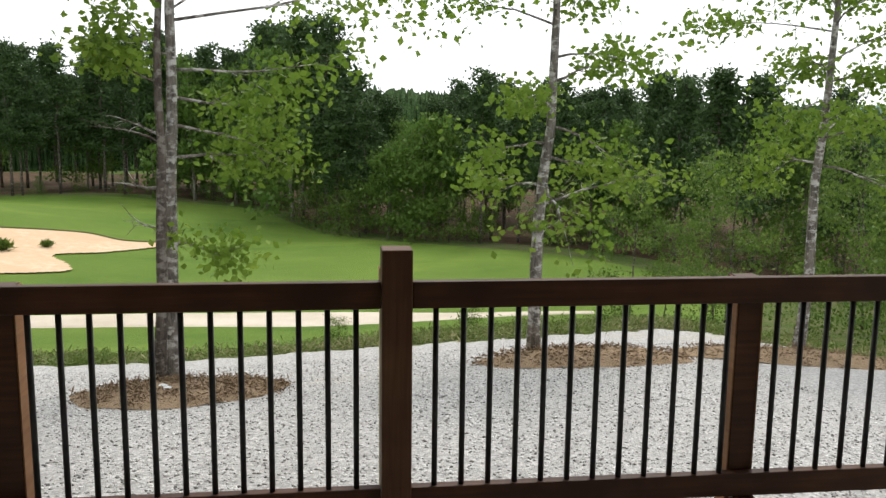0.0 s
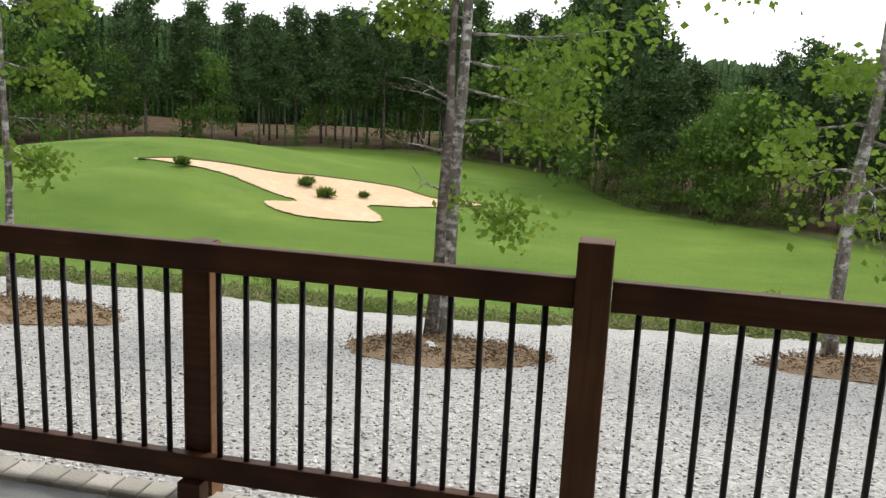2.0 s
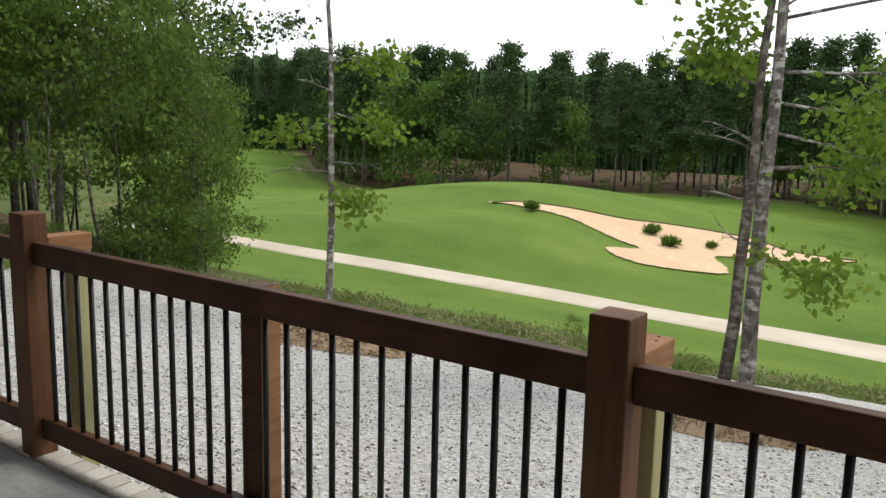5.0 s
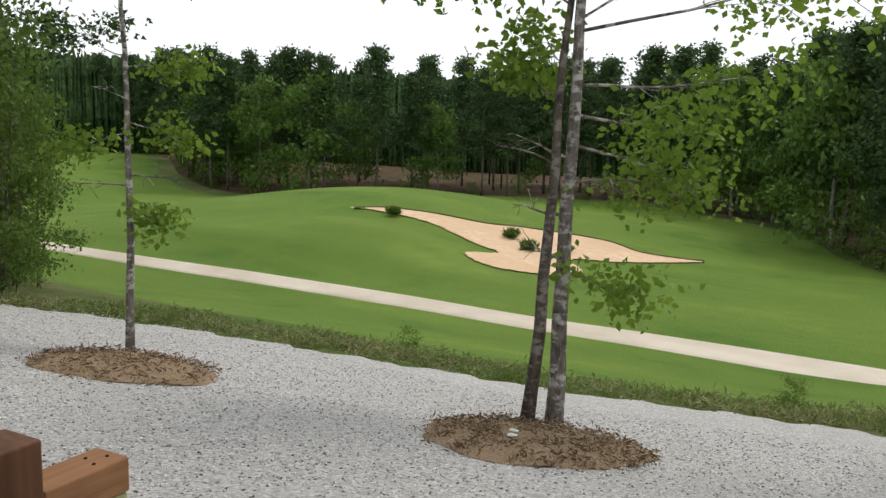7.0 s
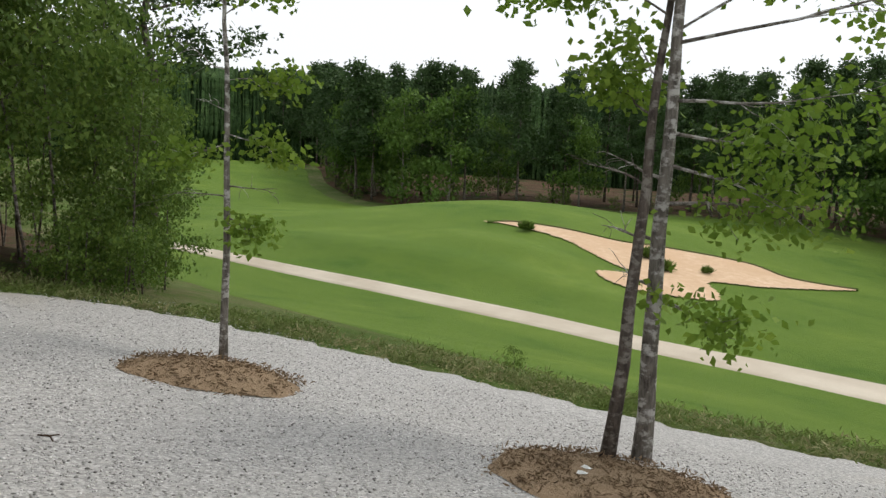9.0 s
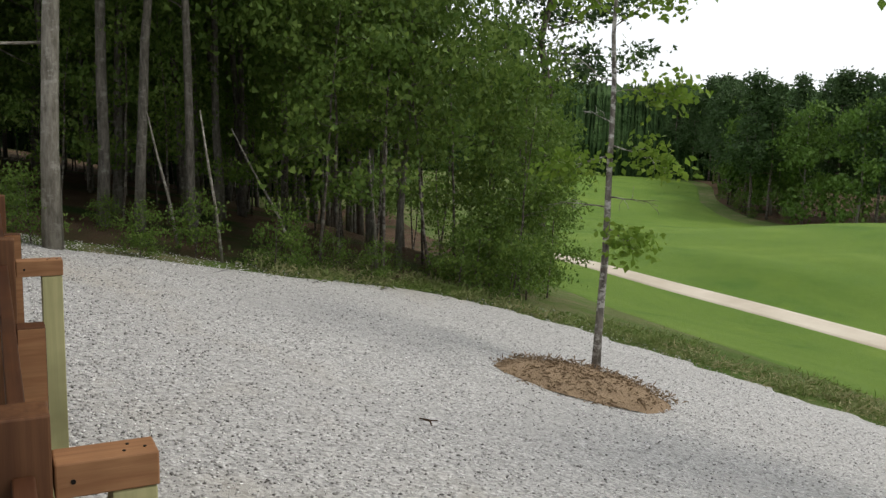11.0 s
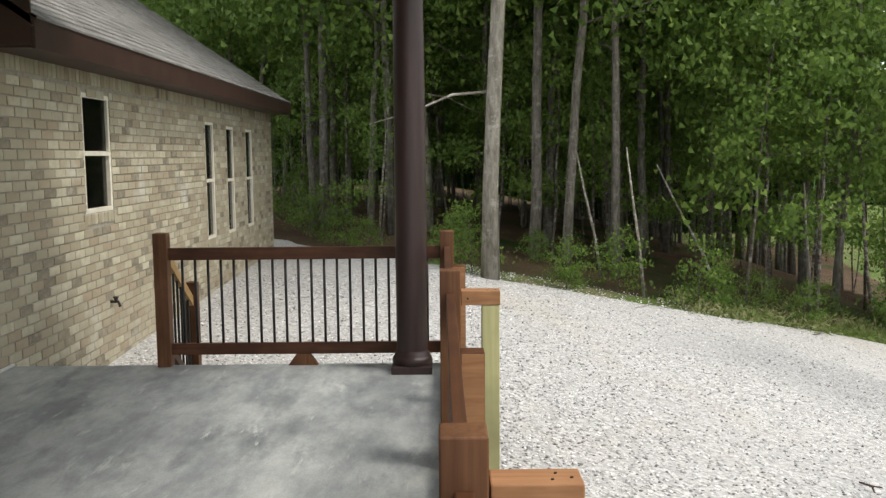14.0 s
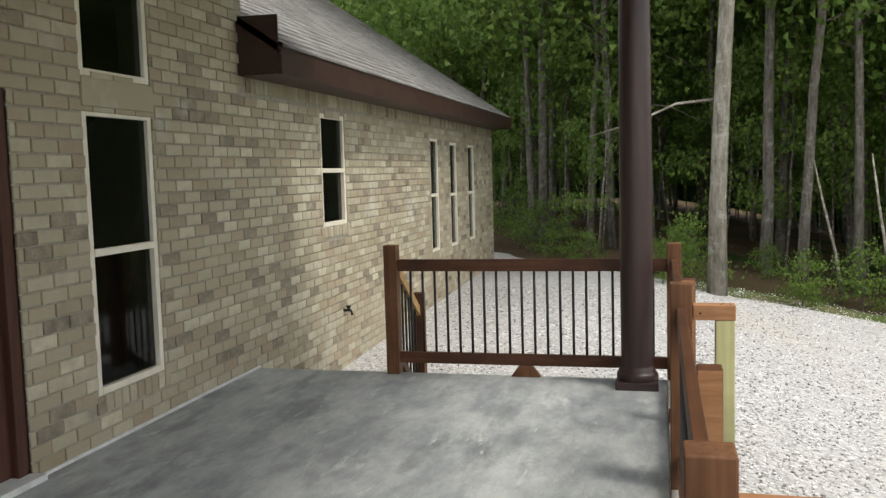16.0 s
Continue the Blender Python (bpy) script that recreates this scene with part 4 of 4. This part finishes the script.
f = (tri[None] + np.arange(N)[:, None, None] * 6).reshape(-1, 3)
tagged(new("loose_gravel", mesh_np("loose_gravel", v.reshape(-1, 3), f, STONE)), "loose pale grey crushed stones", "gravel", "", "stuff")

# weeds along the gravel edge and on the bank
P = []
while len(P) < 900:
    t = rng.uniform(0.22, 0.95)
    x, y = curve(EDGE, t)
    d = abs(rng.normal(0, 1.3)) - 0.1
    P.append((x - (0.9 * d if x < -12.5 else -0.1 * d), y + (0.2 * d if x < -12.5 else d), 0))
P = np.array([(x, y, height(x, y) + 0.05) for x, y, _ in P])
v, f = leaves(rng, P, (0.16, 0.16, 0.04), 26000, 0.13, -0.5, 0.10)
tagged(new("edge_weeds", mesh_np("edge_weeds", v, f, WEED)), "patchy green and straw coloured weeds along the gravel edge", "weeds", "", "stuff")


# ---- woods ----
def pine(seed, h, r, clear, n_leaf, leaf, width):
    rng = np.random.default_rng(seed)
    n = 10
    tp = [Vector((rng.normal(0, 0.04) * i * 0.4, rng.normal(0, 0.04) * i * 0.4, h * i / n - 0.1)) for i in range(n + 1)]
    tr = [r * (1 - 0.88 * i / n) for i in range(n + 1)]
    chunks, c = [tube(tp, tr, 6)], []
    z = clear * h
    while z < h * 0.985:
        f = (z - clear * h) / (h * (1 - clear))
        for _ in range(3):
            az = rng.uniform(0, 6.283)
            ln = width * (0.14 + 0.86 * (1 - f) ** 0.75) * rng.uniform(0.35, 1.35)
            pts, rad = limb(rng, (0, 0, z), az, ln, 0.35 - 0.1 * rng.uniform(), 0.03, -0.1, 4)
            chunks.append(tube(pts, rad, 3))
            c += [pts[2], pts[3], pts[4], pts[4]]
        z += h * rng.uniform(0.035, 0.06)
    c += [tp[-1]] * 4
    return join(chunks), leaves(rng, [tuple(q) for q in c], (0.30, 0.30, 0.16), n_leaf, leaf, -0.3, 0.2, True)


def blob_tree(seed, h, r, clear, n_leaf, leaf, width, twigs=1):
    return broadleaf(seed, h, r, auto_limbs(seed, 17, clear, 0.98, width, 0.35), n_leaf, leaf, (0.3, 0.2), 0.55 * width / 2.4, sides=6, twigs=twigs, droop=0.3, slim=0.42, three=True)


protos = {}


def proto(key, built, bmat, lmat, label, name, group):
    protos[key] = (built, bmat, lmat, label, name, group)


first = {}


def plant(key, x, y, turn, scale=1.0, sink=0.0):
    m = pose(x, y, height(x, y) - sink, 0, 0, turn)
    if key not in first:
        built, bmat, lmat, label, name, group = protos[key]
        e = tree_thing(name, built, bmat, lmat, label, group, x, y, height(x, y) - sink, turn)
        e.scale = (scale,) * 3
        first[key] = e
        return e
    e = copy_thing(first[key], m)
    e.scale = (scale,) * 3
    return e


for i in range(3):
    proto("fp%d" % i, pine(100 + i, 12.4, 0.14, 0.34, 4600, 0.50, 2.3), DARKBARK, NEEDLE, "tall dark green pine at the far edge of the fairway", "pine_tree", "far pines")
    proto("fb%d" % i, blob_tree(110 + i, 10.2, 0.13, 0.12, 3600, 0.44, 2.6), PALEBARK, FARLEAF, "green broadleaf tree at the far edge of the fairway", "broadleaf_tree", "far broadleaf trees")
    proto("wt%d" % i, blob_tree(120 + i, 15.5, 0.11, 0.30, 9800, 0.20, 3.2), (PALEBARK, GREYBARK, GREYBARK)[i], WOODLEAF, "tall woodland tree with a %s trunk and green crown" % ("pale", "grey", "grey")[i], "woodland_tree", "woods beside the house")
    proto("ws%d" % i, broadleaf(130 + i, 6.0, 0.038, auto_limbs(130 + i, 12, (0.24, 0.42, 0.34)[i], 0.98, 1.6, 0.25), 2200, 0.15, (0.5, 0.3), 0.26, sides=5, twigs=1, three=True, slim=0.4), DARKBARK, WOODLEAF, "leafy understorey sapling at the edge of the woods", "sapling", "understorey saplings")
    proto("sh%d" % i, broadleaf(140 + i, 2.2, 0.03, auto_limbs(140 + i, 12, 0.08, 0.98, 1.0, 0.4), 1200, 0.14, (0.2, 0.1), 0.24, sides=5, twigs=1, three=True, slim=0.4), DARKBARK, WOODLEAF, "low green shrub at the woods edge", "shrub", "edge shrubs")

rng = np.random.default_rng(77)
FEDGE = [(-107.97, 85.84), (-85.27, 83.60), (-67.53, 69.77), (-55.66, 63.75), (-44.14, 70.54), (-31.71, 75.13), (-20.58, 76.25), (-12.22, 71.36), (-5.96, 65.64), (-1.39, 54.94), (3.82, 48.75), (9.66, 47.01), (15.36, 44.24), (20.35, 36.76), (23.86, 26.49), (27.55, 12.83)]
for row in range(4):
    n = (58, 52, 44, 36)[row]
    for i in range(n):
        t = (i + rng.uniform(-0.4, 0.4) + 0.5) / n
        x, y = curve(FEDGE, t)
        r_ = math.hypot(x, y)
        k = 1 + (row * 5.0 + rng.uniform(-1.2, 1.2)) / r_
        left = t < 0.62
        kind = ("fp%d" if rng.uniform() < (0.84 if left else 0.6) else "fb%d") % rng.integers(0, 3)
        plant(kind, x * k, y * k, rng.uniform(0, 360), rng.uniform(0.78, 1.12) * (1.0 if left else 0.70))
for i in range(46):
    t = (i + rng.uniform(0, 1)) / 46
    x, y = curve(FEDGE, t)
    k = 1 - rng.uniform(-0.6, 1.2) / math.hypot(x, y)
    plant("sh%d" % rng.integers(0, 3), x * k, y * k, rng.uniform(0, 360), rng.uniform(0.6, 1.2) * (1.25 if t > 0.6 else 0.7))
# young trees on the near side of the fairway's end
for x, y, s in ((6.79, 16.71, 0.62), (9.81, 18.04, 0.8), (11.80, 15.75, 0.75), (14.28, 19.03, 1.0), (11.55, 22.42, 0.9), (15.32, 15.93, 1.0), (12.33, 13.25, 0.6), (14.29, 11.82, 0.7), (17.45, 20.25, 1.1), (18.04, 14.32, 1.1), (9.32, 20.95, 0.55)):
    plant("ws%d" % rng.integers(0, 3), x, y, rng.uniform(0, 360), s)
for x, y, s in ((7.72, 14.67, 0.5), (9.15, 13.45, 0.6), (10.38, 12.24, 0.8), (11.59, 11.01, 0.7), (12.88, 9.73, 0.8), (5.68, 14.56, 0.4), (11.50, 14.39, 0.8), (13.93, 13.36, 0.9), (2.66, 14.75, 0.3), (-7.12, 13.78, 0.22), (-0.04, 14.34, 0.25)):
    plant("sh%d" % rng.integers(0, 3), x, y, rng.uniform(0, 360), s)
for x, y, s in ((18.21, 22.00, 0.62), (20.67, 18.54, 0.7), (23.44, 23.70, 0.7), (23.51, 11.92, 0.75)):
    plant("fb%d" % rng.integers(0, 3), x, y, rng.uniform(0, 360), s)

# the woods beside the house: named trunks of the edge, then the depth of the wood
for kx, x, y, tn, s in (("wt0", -12.30, 0.80, 40, 1.25), ("wt1", -15.2, 2.44, 100, 0.95), ("wt2", -15.15, 3.43, 200, 0.85), ("wt1", -24.44, -3.75, 10, 1.0), ("wt2", -22.61, -2.93, 300, 1.1), ("wt0", -18.16, -0.30, 250, 1.3)):
    planted = plant(kx, x, y, tn, s)
    if tn == 40:                         # dead limb low on the pale trunk
        g = height(x, y)
        way = [(x, y, g + 3.0), (x + 0.1, y - 0.6, g + 2.95), (x + 0.1, y - 1.2, g + 2.7), (x + 0.2, y - 1.9, g + 2.5)]
        obj("dead_branch", *tube([pose(0, 0, 0, 0, 0, -tn) @ ((Vector(p) - Vector((x, y, g))) / s) for p in way], [0.02, 0.016, 0.011, 0.004], 6), DEADWOOD, planted, "pale bare broken branch", True)
dn = 0
while dn < 112:
    x, y = rng.uniform(-45, -15.3), rng.uniform(-15, 20)
    if y > 7.9 + (-x - 14.4) * 0.40 or (x > -18.5 and y < -2.5) or y < -4 - (-x - 18) * 0.55:
        continue
    plant("wt%d" % (1 + rng.integers(0, 2)), x, y, rng.uniform(0, 360), rng.uniform(0.75, 1.15))
    dn += 1
dn = 0
while dn < 24:
    t = rng.uniform(0.08, 0.98)
    x, y = curve(LNEAR, t)
    d = rng.uniform(1.6, 14)
    x -= d
    if x > -19 and y < -2:
        continue
    plant("ws%d" % rng.integers(0, 3), x, y + rng.uniform(-1, 0.5), rng.uniform(0, 360), rng.uniform(0.55, 1.25))
    dn += 1
for i in range(22):
    t = 0.25 + 0.72 * (i + rng.uniform(0, 1)) / 22
    x, y = curve(LNEAR, t)
    plant("sh%d" % rng.integers(0, 3), x - rng.uniform(0.4, 2.2), y + rng.uniform(-0.2, 0.3), rng.uniform(0, 360), rng.uniform(0.2, 0.5))
for i in range(34):                          # understorey deep in the wood
    plant("ws%d" % rng.integers(0, 3), rng.uniform(-40, -24), rng.uniform(-10, 9), rng.uniform(0, 360), rng.uniform(0.6, 1.1))
# saplings with bright leaves at the edge
for x, y, s, tn in ((-14.30, 5.62, 0.95, 20), (-14.39, 7.00, 1.05, 120), (-15.03, 8.38, 1.1, 200), (-16.07, 9.56, 1.1, 280), (-17.27, 10.94, 1.15, 60), (-18.86, 12.32, 1.2, 160), (-15.37, 6.41, 1.2, 300), (-21.07, 14.09, 1.1, 30), (-24.19, 16.27, 1.2, 90)):
    plant("ws%d" % rng.integers(0, 3), x, y, tn, s)
for x, y, s, tn in ((-13.96, 9.84, 0.7, 20), (-15.11, 10.73, 0.9, 110), (-16.34, 11.81, 0.9, 190), (-17.51, 12.50, 0.8, 300), (-15.67, 11.90, 0.6, 70)):
    plant("ws%d" % rng.integers(0, 3), x, y, tn, s)
for x, y, s, tn in ((-13.61, 9.54, 0.6, 20), (-14.47, 10.53, 0.7, 90), (-15.54, 11.22, 0.8, 150), (-16.61, 12.01, 0.8, 210), (-18.24, 12.90, 0.9, 280), (-14.07, 8.57, 0.7, 30), (-14.76, 9.36, 0.9, 75), (-15.45, 10.14, 0.9, 130), (-16.33, 10.93, 1.0, 190), (-17.28, 11.92, 1.0, 240), (-19.13, 13.49, 1.0, 310), (-20.39, 14.28, 1.0, 15)):
    plant("sh%d" % rng.integers(0, 3), x, y, tn, s)
for x, y, s, tn in ((-16.00, -1.19, 0.62, 10), (-17.08, 1.22, 0.75, 80), (-19.13, -2.21, 0.9, 150), (-20.87, 0.19, 0.95, 220), (-17.76, 3.42, 0.8, 300), (-22.23, -3.84, 1.0, 40), (-24.56, -1.54, 1.1, 130)):
    plant("ws%d" % rng.integers(0, 3), x, y, tn, s)
for x, y, s, tn in ((-15.45, -1.99, 0.4, 10), (-16.91, -2.80, 0.5, 60), (-16.18, 0.42, 0.35, 100), (-18.72, -4.22, 0.6, 200), (-15.04, 1.83, 0.3, 310), (-19.94, -3.22, 0.7, 250)):
    plant("sh%d" % rng.integers(0, 3), x, y, tn, s)
# tall pine at the corner of the woods
tree_thing("pine_tree", pine(150, 14.0, 0.17, 0.36, 11000, 0.26, 2.4), DARKBARK, NEEDLE, "tall pine with a dark trunk at the corner of the woods", "", -18.73, 13.68)
# dead leaning saplings
for x, y, dx, dy, h in ((-13.30, 3.53, 0.0, -0.35, 2.6), (-14.60, 5.32, -0.4, -1.2, 2.6), (-14.26, 2.98, 0.0, -0.5, 2.4), (-16.56, -1.29, 0.1, 0.3, 3.4), (-15.12, 7.20, 0.2, -0.3, 2.6)):
    e = tagged(empty("bare_sapling", x, y, height(x, y)), "thin pale bare sapling leaning at the woods edge", "sapling", "bare saplings")
    obj("stem", *tube([(0, 0, -0.1), (dx * 0.3, dy * 0.3, h * 0.35), (dx * 0.6, dy * 0.7, h * 0.7), (dx, dy, h)], [0.032, 0.027, 0.021, 0.012], 6), DEADWOOD, e, "", True)

# far woods and hills
def ridge(name, r0, a0, a1, base, tops, mat, label, rough):
    rs = np.random.default_rng(9)
    n = 1300
    vs, fs = [], []
    for i in range(n + 1):
        t = i / n
        a = radians(a0 + (a1 - a0) * t)
        top = tops(t) + rough * (noise.noise((t * 40, 0, 1)) + 0.9 * noise.noise((t * 160, 3, 0)) + 0.6 * rs.normal())
        for j, (dr, zz) in enumerate(((0, base), (2, base + (top - base) * 0.55), (9, base + (top - base) * 0.9), (18, top), (60, base))):
            r_ = r0 + dr + rough * 1.2 * rs.normal()
            vs.append((-math.sin(a) * r_, math.cos(a) * r_, zz))
    for i in range(n):
        for j in range(4):
            fs.append((i * 5 + j, (i + 1) * 5 + j, (i + 1) * 5 + j + 1, i * 5 + j + 1))
    tagged(obj(name, vs, fs, mat), label, "backdrop", "", "structure")


ridge("backdrop_woods", 122, -55, 75, -12, lambda t: 0.6 + 9.0 * t, FARWOOD, "wooded rise far behind the fairway", 0.45)
ridge("backdrop_side_woods", 60, 66, 150, -4, lambda t: 13.0, FARWOOD, "deep woods behind the edge trees", 1.0)
# the hill's haze is only its HILL colour
ridge("backdrop_hill", 900, -70, 60, -60, lambda t: 5 + 5 * math.sin(t * 9), HILL, "hill on the horizon, distance haze painted in as pale blue green", 1.2)

# tufts in the bunker
for x, y, s in ((-14.92, 38.74, 1.0), (-16.50, 40.25, 1.0), (-13.42, 40.24, 0.55), (-23.13, 39.46, 0.9)):
    e = tagged(empty("grass_tuft", x, y, height(x, y) + 0.1), "dense green grass tuft growing in the bunker sand", "grass tuft", "bunker tufts")
    v, f = leaves(rng, [(0, 0, 0.12), (0.1, 0.05, 0.1), (-0.12, 0, 0.1)], (0.10 * s, 0.10 * s, 0.05), 420, 0.40 * s, -1.2, 0.08)
    o = new("tuft", mesh_np("tuft", v, f, WOODLEAF))
    o.parent = e

# ---- bricks nearest the porch, one by one ----
for xc, zc, l, h in near:
    o = new("brick", shared)
    o.parent = wall
    o.matrix_basis = pose(xc, WY + random.uniform(-0.003, 0.002), zc)
